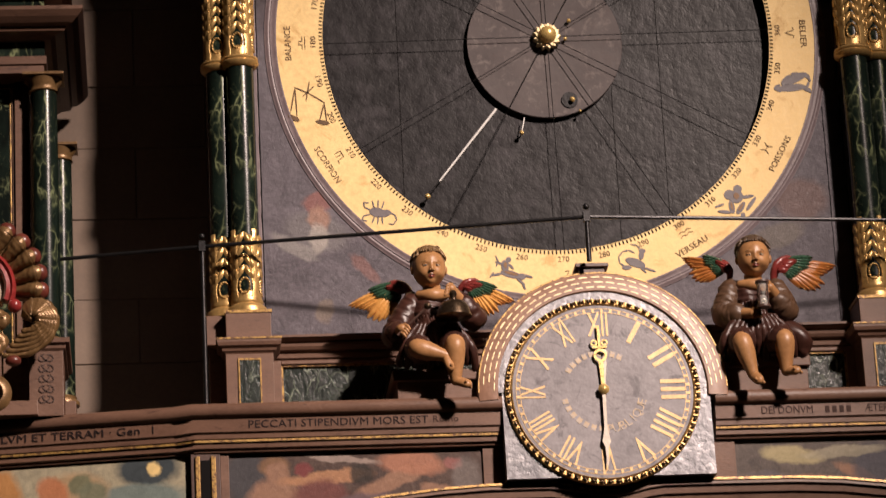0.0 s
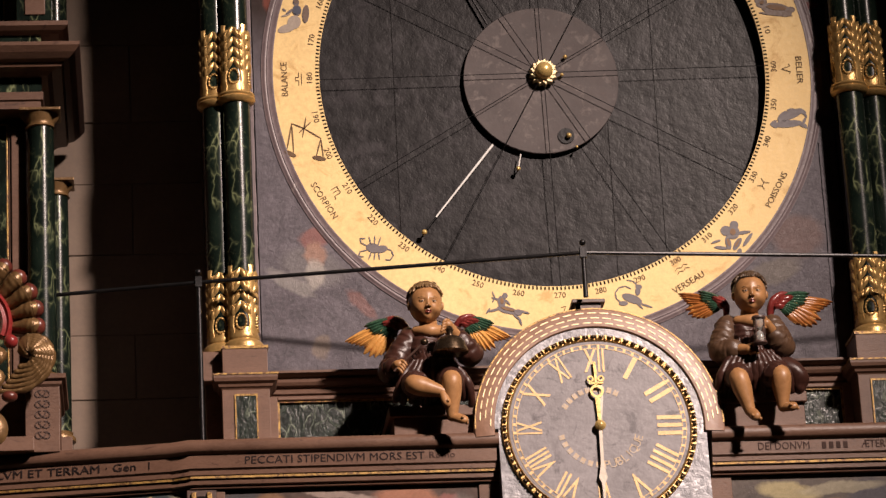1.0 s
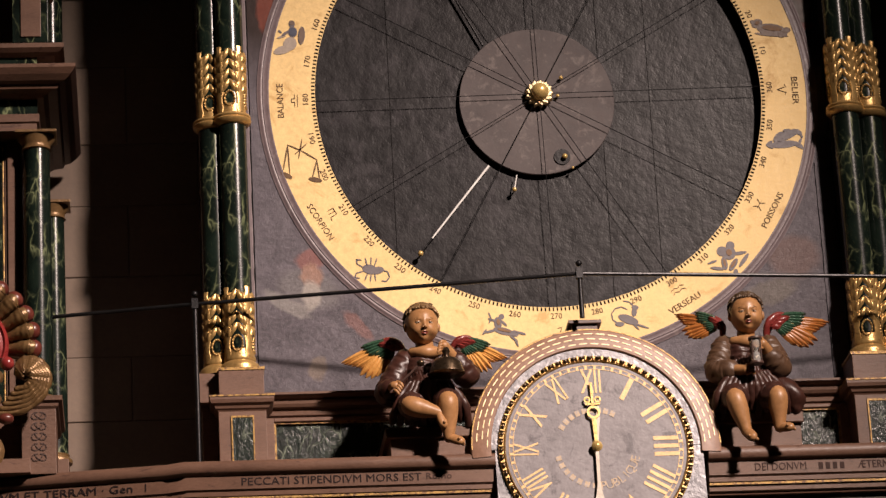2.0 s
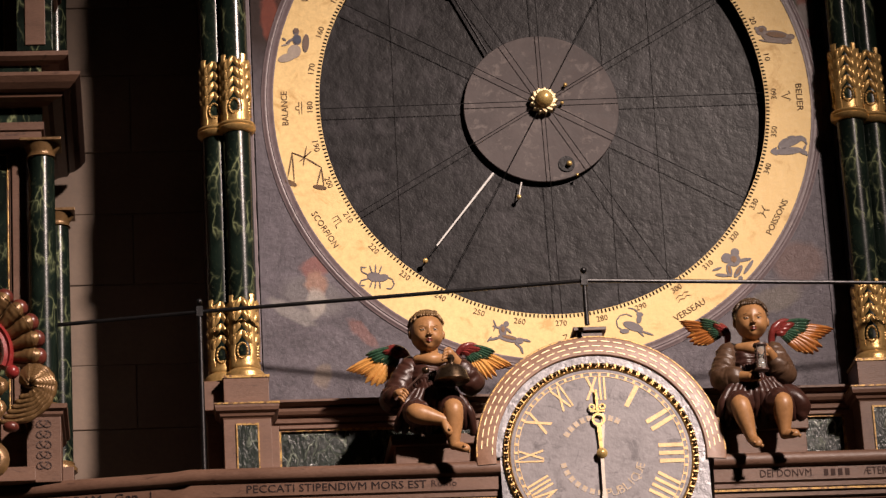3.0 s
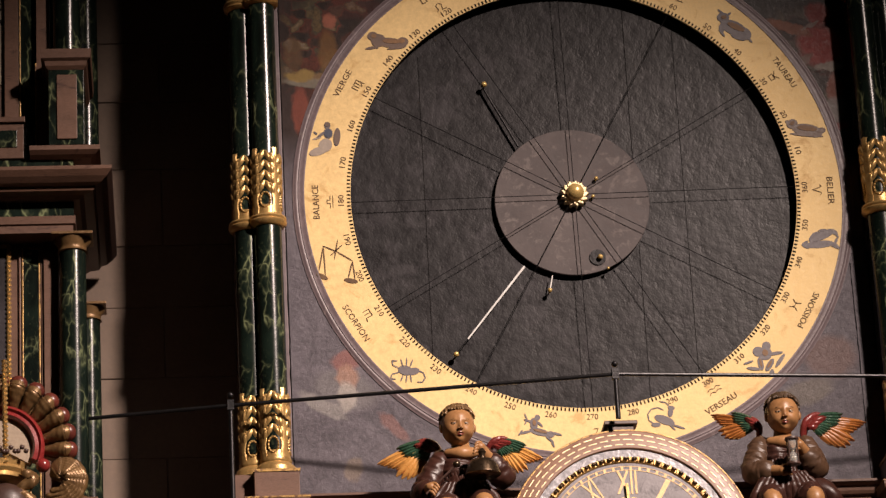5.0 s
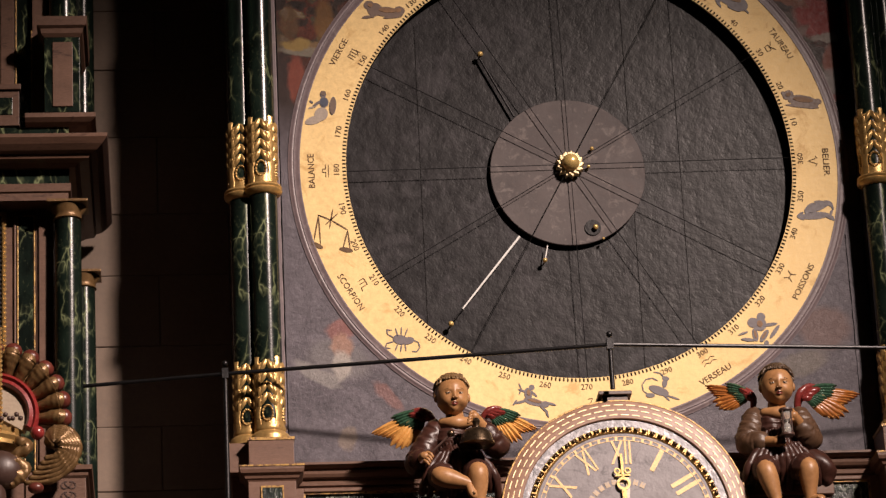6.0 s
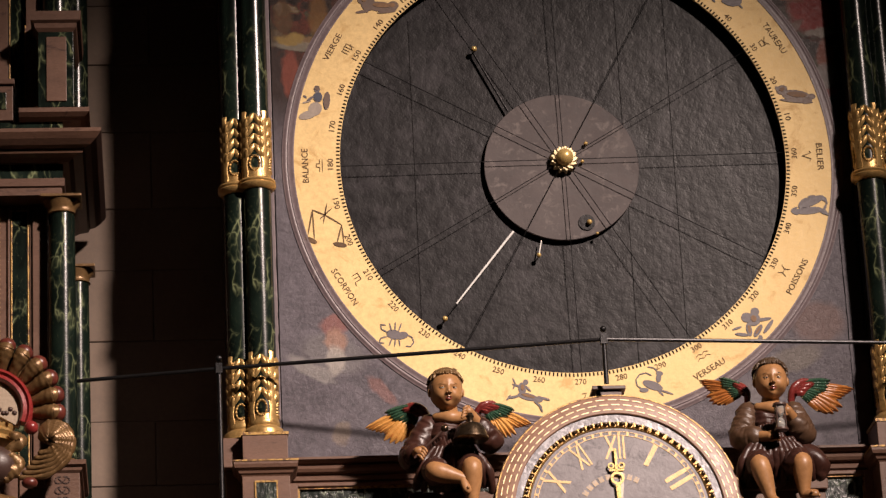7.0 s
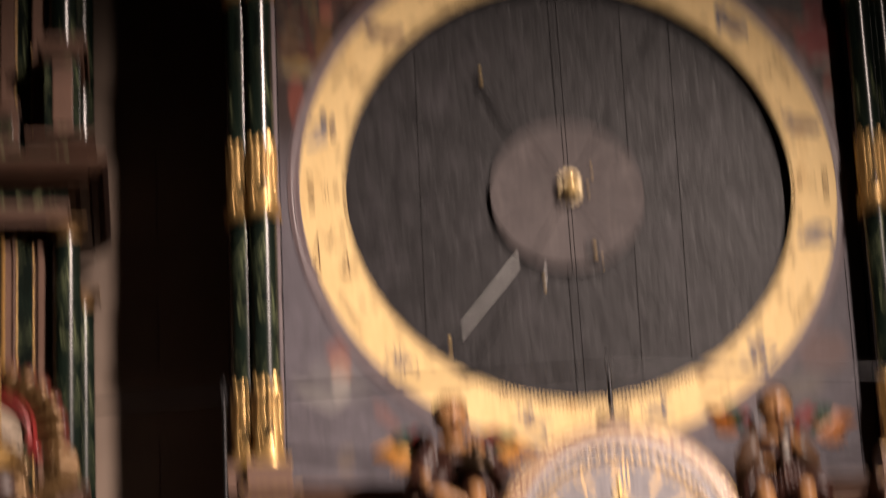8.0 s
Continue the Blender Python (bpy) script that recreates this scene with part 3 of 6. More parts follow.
part("arch", ring_sweep(bmesh.new(), [(0.436, 0.16), (0.436, -0.009), (0.439, -0.012), (0.514, -0.012), (0.517, -0.010), (0.520, -0.004), (0.520, 0.16)], 64, -4, 184, (0.002, 0, 0.006)), M["wood_light"], clock, "brown arched frame with gilded dashes", True)

# ---- rail ----
rail = thing("iron_rail", (0, 0, 5.14), "black iron rail with slim posts running before the dial", "rail")
pts = [(-2.6, 0.016, 0.754), (-2.14, -0.076, 0.754), (-1.55, -0.206, 0.754), (0.05, -0.50, 0.754), (1.24, -0.382, 0.754), (2.2, -0.28, 0.754)]
for a, b in zip(pts, pts[1:]):
    part("bar", rod(bmesh.new(), a, b, 0.0085, n=10), M["iron"], rail)
for (x, y, z), z0 in ((pts[2], 0.0), (pts[3], 0.56)):
    bm = rod(bmesh.new(), (x, y, z0), (x, y, z + 0.02), 0.011, 0.010, 10)
    ball(bm, (x, y, z + 0.045), 0.014)
    box(bm, x - 0.014, x + 0.014, y - 0.014, y + 0.014, z - 0.022, z + 0.022)
    part("post", bm, M["iron"], rail, smooth=True)


# ---- stones of the north wall ----
rng = random.Random(4)
stone_mesh = {}
z, course = 4.3, 0
while z < 8.9:
    h = (0.34, 0.30, 0.38)[course % 3]
    edges = ((-3.45, -2.62, -1.82, -1.10), (-3.05, -2.26, -1.42, -0.9))[course % 2]
    for x0, x1 in zip(edges, edges[1:]):
        key = (h, round(x1 - x0, 2))
        if key not in stone_mesh:
            bm = boxes((0.0018, x1 - x0 - 0.0018, 0, 0.02, 0.0018, h - 0.0018))
            bmesh.ops.bevel(bm, geom=bm.edges[:], offset=0.003, segments=1, affect="EDGES")
            ob = mesh_object("stone", bm, M["stone"])
            stone_mesh[key] = ob.data
        else:
            ob = new("stone", stone_mesh[key])
        ob.parent = wall_n
        ob.location = (x0, BACK - 0.004 + rng.uniform(-0.003, 0.003), z)
    z += h
    course += 1


# ---- dial: hub, planets, zodiac ----
def flat_star(bm, n, r0, r1, y0, y1):
    pts = [((r0 if i % 2 else r1) * math.cos(math.pi * i / n), (r0 if i % 2 else r1) * math.sin(math.pi * i / n)) for i in range(2 * n)]
    return loft(bm, [[(x, y0, z) for x, z in pts], [(x * 0.94, y1, z * 0.94) for x, z in pts]])


sun = flat_star(bmesh.new(), 13, 0.050, 0.066, 0.020, -0.012)
flat_star(sun, 13, 0.058, 0.044, -0.002, -0.020)
part("sun_star", sun, M["pale_gilt"], dial, "pale gilded star of the sun", bevel=0.002)
bm = bmesh.new()
ball(bm, (0, -0.022, 0), 0.040, 3)
part("sun_ball", bm, M["brass"], dial, "polished brass ball", True)
bm = rod(bmesh.new(), (0, 0.0, 0), (0, 0.06, 0), 0.03, n=20)
part("axle", bm, M["iron"], dial)
# each planet: ball on a stem, some on a long arm
for x, zz, y, r, stem in ((0.1023, 0.0775, 0.011, 0.0095, DISC_Y), (0.0823, -0.0074, 0.011, 0.0085, DISC_Y), (0.0965, -0.2938, 0.011, 0.0125, DISC_Y), (0.1284, -0.3464, 0.015, 0.007, DISC_Y), (-0.1353, -0.4419, 0.019, 0.0105, PLATE_Y), (-0.5617, -0.7272, 0.019, 0.0125, PLATE_Y), (-0.3718, 0.5431, 0.019, 0.0135, PLATE_Y)):
    bm = bmesh.new()
    ball(bm, (x, y, zz), r, 2)
    rod(bm, (x, y, zz), (x, stem, zz), 0.003, n=8)
    part("planet", bm, M["brass"], dial, "small brass ball on a stem", True)
part("earth_disc", ring_sweep(bmesh.new(), [(0.001, DISC_Y - 0.006), (0.036, DISC_Y - 0.006), (0.037, DISC_Y), (0.001, DISC_Y)], 40, at=(0.0863, 0, -0.2905)), M["dial"], dial)
bm = rod(bmesh.new(), (-0.2403, 0.03, -0.3256), (-0.5069, 0.03, -0.6559), 0.0058, 0.0040, 10)
part("arm", bm, M["white"], dial, "white rod with a bulging tip")
part("arm", rod(bmesh.new(), (-0.5074, 0.025, -0.6576), (-0.5611, 0.025, -0.7252), 0.0030, n=8), M["iron"], dial)
part("arm", rod(bmesh.new(), (-0.1196, 0.025, -0.3722), (-0.1345, 0.025, -0.4398), 0.003, n=8), M["white"], dial)
part("arm", rod(bmesh.new(), (-0.2343, 0.035, 0.246), (-0.3742, 0.035, 0.5298), 0.0050, n=8), M["iron"], dial)

for name, r, d, ln in (("VIERGE", 1.147, 151.2, 0.142), ("BALANCE", 1.145, 180.7, 0.158), ("SCORPION", 1.150, 210.3, 0.185), ("LION", 1.135, 121.5, 0.10), ("GEMEAUX", 1.135, 61.0, 0.17), ("TAUREAU", 1.142, 29.9, 0.165), ("BELIER", 1.146, 359.7, 0.13), ("POISSONS", 1.150, 330.3, 0.18), ("VERSEAU", 1.145, 300.3, 0.16)):
    up = d <= 181 or d > 355
    t = (d - 90) if up else d + 90
    ob = lettering(name, 0.040, on_ring(r, d, t), M["ink"], gold_ring)
    wdt = max(v.co.x for v in ob.data.vertices) - min(v.co.x for v in ob.data.vertices)
    ob.data.transform(Matrix.Diagonal((ln / wdt, 1, 1, 1)))


def flat_marks(bm, ellipses, y0=0.0, y1=0.0018, n=16):
    for q, (x, z, rx, rz, a) in enumerate(ellipses):
        y1 += 0.00012
        c, s = math.cos(radians(a)), math.sin(radians(a))
        pts = [(x + rx * math.cos(2 * math.pi * i / n) * c - rz * math.sin(2 * math.pi * i / n) * s, z + rx * math.cos(2 * math.pi * i / n) * s + rz * math.sin(2 * math.pi * i / n) * c) for i in range(n)]
        loft(bm, [[(0.01 * px, -y1, 0.01 * pz) for px, pz in pts], [(0.01 * px, y0, 0.01 * pz) for px, pz in pts]])
    return bm


def strokes(bm, lines, w=0.35):
    """Thin flat pen strokes, in centimetres."""
    for pts in lines:
        for (x0, z0), (x1, z1) in zip(pts, pts[1:]):
            ln = math.hypot(x1 - x0, z1 - z0)
            flat_marks(bm, [((x0 + x1) / 2, (z0 + z1) / 2, ln / 2 + w * 0.5, w * 0.5, math.degrees(math.atan2(z1 - z0, x1 - x0)))], n=8)
    return bm


M["sign_brown"] = surface("brown_sign_paint", (0.13, 0.075, 0.045), (0.075, 0.045, 0.035), 25.0, 0.5, 0, 0.2, 120)
M["sign_grey"] = surface("grey_sign_paint", (0.115, 0.095, 0.10), (0.07, 0.055, 0.062), 25.0, 0.5, 0, 0.2, 120)
M["sign_pale"] = surface("pale_robe_paint", (0.34, 0.28, 0.22), (0.24, 0.19, 0.16), 22.0, 0.5, 0, 0.2, 120)
SIGNS = [
    ("lion", 1.090, 136.8, 0, "sign_brown", [(0.5, 0, 4.6, 1.9, -5), (-3.4, 0.9, 2.6, 2.5, 30), (-5.3, 2.6, 1.9, 1.7, 0), (-5.8, -1.9, 2.3, 0.55, 8), (-4.4, -0.6, 0.8, 1.8, 20), (3.4, -1.5, 3.0, 1.0, 4), (5.2, 0.3, 2.0, 1.7, 0), (2.5, -2.1, 3.0, 0.45, 6)], []),
    ("bull", 1.108, 45.8, -28, "sign_grey", [(0.5, 0, 5.2, 2.7, 0), (-4.6, 2.0, 2.2, 1.9, 30), (-6.0, 3.6, 1.6, 0.4, -15), (-3.2, 4.2, 0.4, 1.0, -20), (4.8, -0.3, 2.6, 2.2, -20), (-3.4, -2.2, 1.0, 1.8, 25), (-2.4, -3.8, 1.5, 0.45, -30), (3.2, -2.8, 2.6, 0.7, 5), (7.2, -1.6, 1.5, 0.35, -25)], []),
    ("ram", 1.099, 15.2, -8, "sign_brown", [(0.4, 0, 5.2, 2.2, 0), (-4.8, 1.6, 2.1, 1.7, 35), (-6.4, 2.0, 1.0, 0.7, -30), (3.6, -0.6, 2.6, 2.0, 0), (0.5, -2.0, 6.0, 0.6, 2), (5.8, 0.5, 1.4, 1.0, 0)], []),
    ("fish", 1.112, 348.6, 4, "sign_grey", [(0, 0, 5.0, 1.5, 18), (-2.8, -0.3, 2.5, 1.2, 40), (4.6, 0.6, 1.2, 0.8, -50), (5.2, -0.6, 1.0, 0.4, -70), (0.5, 1.8, 1.5, 0.5, 0)], []),
    ("fish", 1.106, 346.3, 0, "sign_grey", [(0, 0, 5.2, 1.35, 4), (-5.0, 0.6, 1.4, 0.5, 30), (-5.0, -0.7, 1.4, 0.5, -30), (4.8, -0.5, 1.8, 0.6, -35), (5.8, 0.9, 0.5, 1.4, -25), (6.2, -1.0, 0.5, 1.0, 20)], []),
    ("water_carrier", 1.108, 314.8, -12, "sign_grey", [(0.3, 4.6, 1.5, 1.5, 0), (0.2, 1.8, 2.4, 2.4, 20), (-2.2, 2.0, 1.9, 1.8, 10), (3.6, 2.4, 2.8, 0.6, 20), (5.6, 0.2, 0.7, 3.0, -25), (-0.8, -2.2, 1.0, 2.4, 20), (2.3, -2.0, 1.0, 2.6, -22), (-3.0, -4.4, 2.4, 0.6, 5), (3.4, -4.6, 0.8, 1.2, 0), (-5.0, -2.5, 1.8, 0.4, 30)], []),
    ("sea_goat", 1.102, 286.5, 0, "sign_grey", [(0.8, 0, 3.6, 1.5, -22), (3.0, 2.6, 0.9, 1.6, -10), (3.4, 4.2, 1.2, 0.8, -10), (5.2, -2.4, 2.6, 0.35, -20), (3.0, -2.2, 2.0, 0.35, -50), (-2.2, -1.6, 1.6, 0.8, 0)], [[(-2.5, -1.6), (-4.5, 0), (-4.8, 2.2), (-3.4, 4.0), (-1.2, 4.5), (0.6, 3.6)], [(2.8, 4.8), (1.6, 6.2), (-0.4, 6.6)]]),
    ("archer", 1.111, 258.0, -8, "sign_grey", [(0.8, -0.6, 3.6, 1.25, -8), (-1.4, 2.0, 1.3, 2.2, 12), (-0.4, 4.4, 0.95, 1.0, 0), (-3.0, 2.8, 2.0, 0.4, -12), (0.6, 2.2, 1.4, 0.4, -40), (4.6, -1.0, 1.4, 1.1, 0), (-3.8, -1.2, 2.0, 0.45, 20), (-5.6, -1.6, 1.2, 0.35, 60), (4.4, -2.8, 1.8, 0.4, -35), (5.6, -4.4, 1.2, 0.35, -60), (6.6, -0.6, 1.8, 0.4, -10)], [[(-4.8, 5.2), (-3.8, 3.4), (-4.4, 1.6)]]),
    ("scorpion", 1.115, 225.8, 0, "sign_grey", [(-0.8, -0.2, 2.6, 1.7, -15), (1.8, -0.6, 2.2, 1.3, 10)], [[(3.4, -0.4), (5.2, -1.2), (5.8, -3.0), (4.6, -4.6), (3.2, -4.4)], [(-3, 0.6), (-5.0, 1.8), (-5.2, 3.4), (-3.6, 3.2)], [(-3, -0.8), (-5.4, -1.4), (-6.0, -3.0), (-4.4, -3.2)], [(-1.6, 1.2), (-2.2, 3.8)], [(-0.4, 1.3), (-0.2, 4.2)], [(0.8, 1.0), (1.8, 3.6)], [(-1.6, -1.6), (-2.6, -4.0)], [(-0.4, -1.8), (-0.8, -4.4)], [(0.8, -1.8), (1.0, -4.2)]]),
    ("scales", 1.093, 192.9, 0, "ink", [(-5.2, -9.2, 2.2, 0.85, -28), (4.6, -11.0, 2.4, 0.85, -12)], [[(-4.4, 1.8), (0, -0.2), (5.4, -3.8)], [(0.6, 4.0), (-0.8, -3.2)], [(-4.4, 1.8), (-6.2, -7.4)], [(-4.4, 1.8), (-4.0, -9.0)], [(5.4, -3.8), (3.6, -10.4)], [(5.4, -3.8), (6.0, -10.6)], [(-2.0, -1.6), (2.2, 2.2)]]),
    ("maiden", 1.124, 165.4, 0, "sign_grey", [(0.4, 5.2, 1.1, 1.3, 0), (0.6, 2.2, 1.6, 2.0, 0), (-1.8, 1.8, 1.9, 0.5, 35), (-3.8, 2.4, 0.8, 0.4, -40), (3.6, 0.8, 1.2, 3.4, -6)], []),
    ("maiden_robe", 1.124, 165.4, 0, "sign_pale", [(-0.5, -2.2, 2.3, 2.6, -25), (-3.0, -4.4, 3.4, 1.5, 18), (-3.4, 0.4, 1.6, 0.35, 15)], []),
    ("twins", 1.130, 76.5, -14, "sign_brown", [(-2.0, 0.4, 1.2, 2.4, -8), (1.4, 0.2, 1.2, 2.8, 8), (-2.2, 3.4, 1.1, 1.1, 0), (1.6, 3.6, 1.1, 1.1, 0), (-3.0, -2.8, 2.4, 0.7, 30), (0.0, -3.2, 2.0, 0.7, -20), (2.8, -3.4, 0.7, 1.8, 25), (0, 2.0, 1.6, 0.5, 0), (-4.4, 1.6, 1.2, 0.4, 60)], []),
    ("crayfish", 1.105, 106.0, 8, "sign_brown", [(0, 0, 4.4, 1.2, 6), (5.0, 0.8, 2.0, 0.8, 4), (7.0, 1.0, 0.6, 1.2, 0), (-3.0, 2.4, 2.2, 0.5, 10), (-2.4, -2.6, 2.4, 0.5, 12)], [[(-4, 0), (-7.0, -1.4)], [(-4, 0.4), (-6.5, 1.0)], [(1, 1.0), (1.6, 2.6)], [(1, -1.0), (1.8, -2.6)]]),
]
for nm, r, d, t, mt, ell, lines in SIGNS:
    bm = flat_marks(bmesh.new(), ell)
    strokes(bm, lines, 0.5)
    ob = part(nm, bm, M[mt], gold_ring)
    ob.matrix_local = on_ring(r, d, t, -0.0004) @ Matrix.Diagonal((1.28, 1, 1.28, 1))
# lighter painted flanks and highlights over the sign figures
M["sign_light"] = surface("light_sign_paint", (0.24, 0.135, 0.065), (0.13, 0.075, 0.045), 30.0, 0.5, 0, 0.2, 120, gloss=0.2)
M["sign_blue"] = surface("blue_bodice_paint", (0.075, 0.085, 0.12), (0.04, 0.045, 0.07), 25.0, 0.5, 0, 0.2, 120, gloss=0.2)
FLANKS = [
    ("lion_flank", 1.090, 136.8, 0, "sign_light", [(1.2, 0.5, 3.2, 0.9, -4), (4.8, 0.5, 1.2, 0.8, 0), (-4.9, 2.6, 0.9, 0.8, 0)]),
    ("bull_flank", 1.108, 45.8, -28, "sign_light", [(1.0, 0.7, 3.4, 1.1, 0), (-4.4, 2.2, 1.0, 0.8, 30)]),
    ("ram_flank", 1.099, 15.2, -8, "sign_light", [(0.6, 0.5, 3.6, 1.0, 0), (-4.8, 1.8, 1.0, 0.7, 35)]),
    ("archer_flank", 1.111, 258.0, -8, "sign_light", [(0.9, -0.3, 2.4, 0.5, -8), (-1.3, 2.4, 0.6, 1.1, 12)]),
    ("water_carrier_flank", 1.108, 314.8, -12, "sign_light", [(0.2, 2.0, 1.0, 1.2, 20), (-0.8, -2.0, 0.45, 1.5, 20), (2.2, -1.8, 0.45, 1.6, -22)]),
    ("maiden_bodice", 1.124, 165.4, 0, "sign_blue", [(0.6, 2.2, 1.35, 1.6, 0)]),
    ("maiden_wing", 1.124, 165.4, 0, "sign_brown", [(3.6, 0.8, 1.0, 3.2, -6), (0.4, 5.6, 1.0, 0.9, 0)]),
]
for nm, r, d, t, mt, ell in FLANKS:
    ob = part(nm, flat_marks(bmesh.new(), ell, 0.0, 0.0034), M[mt], gold_ring)
    ob.matrix_local = on_ring(r, d, t, -0.0004) @ Matrix.Diagonal((1.28, 1, 1.28, 1))
GLYPHS = [
    (1.087, 150.1, 60, [[(-2.2, -1.6), (-2.2, 1.6)], [(-2.2, 1.6), (-0.8, 1.2), (-0.8, -1.6)], [(-0.8, 1.2), (0.6, 1.6), (0.6, -1.6)], [(0.6, 1.2), (2.0, 1.6), (2.2, -2.4)], [(0.4, -2.4), (2.6, -0.4)]]),
    (1.083, 180.7, 90, [[(-3, -1.2), (3, -1.2)], [(-3, 0), (-0.8, 0), (-0.8, 1.4), (0.8, 1.4), (0.8, 0), (3, 0)]]),
    (1.083, 210.1, -60, [[(-2.2, -1.6), (-2.2, 1.6)], [(-2.2, 1.4), (-0.6, 1.4), (-0.6, -1.6)], [(-0.6, 1.4), (1.0, 1.4), (1.0, -1.6), (2.6, -2.0)]]),
    (1.072, 121.0, 30, [[(-2.4, -1.6), (-1.2, -1.0), (-1.6, 1.2), (0, 2.0), (1.2, 0.8), (0.4, -1.6), (2.4, -1.8)]]),
    (1.094, 60.0, -25, [[(-1.6, 2.0), (1.6, 2.0)], [(-1.6, -2.0), (1.6, -2.0)], [(-1.0, 2.0), (-1.0, -2.0)], [(1.0, 2.0), (1.0, -2.0)]]),
    (1.088, 30.4, -60, [[(-2.2, 1.8), (0, 0.2), (2.2, 1.8)], [(-1.4, 0), (1.4, 0), (1.2, -2.0), (-1.2, -2.0), (-1.4, 0)]]),
    (1.087, 359.9, -90, [[(-2.4, 1.4), (-1.4, 2.0), (0, -2.0), (1.4, 2.0), (2.4, 1.4)]]),
    (1.086, 330.0, 58, [[(-2.0, -2.0), (-0.8, 0), (-2.0, 2.0)], [(2.0, -2.0), (0.8, 0), (2.0, 2.0)], [(-1.8, 0), (1.8, 0)]]),
    (1.080, 300.8, 30, [[(-3.2, 0.8), (-1.6, 1.6), (0, 0.8), (1.6, 1.6), (3.2, 0.8)], [(-3.2, -1.0), (-1.6, -0.2), (0, -1.0), (1.6, -0.2), (3.2, -1.0)]]),
    (1.12, 240.0, -30, [[(-3, -2), (3, 2)], [(1.4, 2.0), (3, 2), (2.6, 0.4)], [(-2.4, 0.2), (-0.6, -2.2)]]),
    (1.105, 271.5, 0, [[(-1.6, 1.6), (0.4, 2.0), (-1.0, -1.2), (1.6, -1.6)]]),
    (1.105, 91.0, 0, [[(-1.8, 0.6), (-0.8, 1.4), (0.6, 1.4), (1.6, 0.8)], [(1.8, -0.6), (0.8, -1.4), (-0.6, -1.4), (-1.6, -0.8)]]),
]
for r, d, t, lines in GLYPHS:
    ob = part("sign_mark", strokes(bmesh.new(), lines, 0.34), M["ink"], gold_ring)
    ob.matrix_local = on_ring(r, d, t, -0.0004)

# ---- small clock details ----
part("bead_bed", ring_sweep(bmesh.new(), [(0.376, 0.0), (0.376, -0.014), (0.380, -0.019), (0.384, -0.010), (0.401, -0.010), (0.403, -0.012), (0.405, -0.010), (0.406, 0.0)], 120), M["gold"], clock, "gilded bezel", True)
bead = None
for i in range(72):
    a = 2 * math.pi * i / 72
    m = Matrix.Translation((0.394 * math.cos(a), -0.018, 0.394 * math.sin(a))) @ Matrix.Rotation(-a, 4, "Y")
    if bead is None:
        bm = bmesh.new()
        ball(bm, (0, 0, 0), 1.0, 1, 0, (0.0085, 0.009, 0.0125))
        ob = part("bead", bm, M["bronze_bell"], clock)
        bead = ob.data
    else:
        ob = new("bead", bead)
        ob.parent = clock
    ob.matrix_local = m
dart = None
for i in range(72):
    a = 2 * math.pi * (i + 0.5) / 72
    m = Matrix.Translation((0.394 * math.cos(a), -0.019, 0.394 * math.sin(a))) @ Matrix.Rotation(-a, 4, "Y")
    if dart is None:
        bm = boxes((-0.009, 0.009, -0.002, 0.008, -0.0026, 0.0026))
        ob = part("dart", bm, M["gold"], clock)
        dart = ob.data
    else:
        ob = new("dart", dart)
        ob.parent = clock
    ob.matrix_local = m
ROMAN = ["XII", "I", "II", "III", "IIII", "V", "VI", "VII", "VIII", "IX", "X", "XI"]
M["numeral"] = surface("numeral_gold_paint", (0.55, 0.37, 0.17), (0.40, 0.26, 0.11), 18.0, 0.42, 0.25, 0.3, 120, worn=((0.28, 0.22, 0.17), 0.34))
for i, s in enumerate(ROMAN):
    d = 90 - 30 * i
    m = on_ring(0.285, d, d - 90, -0.0135)
    ob = lettering(s, 0.145, m, M["numeral"], clock, 0.0, 0.012)
    wdt = max(v.co.x for v in ob.data.vertices) - min(v.co.x for v in ob.data.vertices)
    ob.data.transform(Matrix.Diagonal(({1: 0.020, 2: 0.055, 3: 0.085, 4: 0.098}[len(s)] / wdt if s not in ("V", "X") else 0.06 / wdt, 1, 1.0, 1)))
for r in (0.3445, 0.3605):
    part("minute_ring", ring_sweep(bmesh.new(), [(r - 0.0012, -0.0140), (r + 0.0012, -0.0140), (r + 0.0012, -0.0110), (r - 0.0012, -0.0110)], 120), M["numeral"], clock)
tick = None
for i in range(60):
    if tick is None:
        ob = part("minute_mark", boxes((0.3457, 0.3593, -0.0140, -0.0110, -0.0055, 0.0055)), M["numeral"], clock)
        tick = ob.data
    else:
        ob = new("minute_mark", tick)
        ob.parent = clock
    ob.matrix_local = Matrix.Rotation(-radians(6 * i + 3), 4, "Y")
M["faint_gold"] = surface("faded_gold_lettering", (0.42, 0.30, 0.16), (0.30, 0.24, 0.19), 20.0, 0.45, 0.1, 0.2, 120, worn=((0.27, 0.25, 0.25), 0.45))
for word, a0, r in (("PUBLIQUE", 276, 0.168),):
    for k, ch in enumerate(word):
        d = a0 + 9.4 * k
        lettering(ch, 0.052, on_ring(r, d, d + 90, -0.0132), M["faint_gold"], clock)
for k in range(16):
    d = (195 + 11.5 * k) if k < 7 else (62 + 10.5 * (k - 7))
    bm = boxes((-0.010, 0.010, -0.0008, 0.002, -0.012, 0.012))
    ob = part("faded_letter_bar", bm, M["faint_gold"], clock)
    ob.matrix_local = on_ring(0.165, d, d + 90, -0.0126)


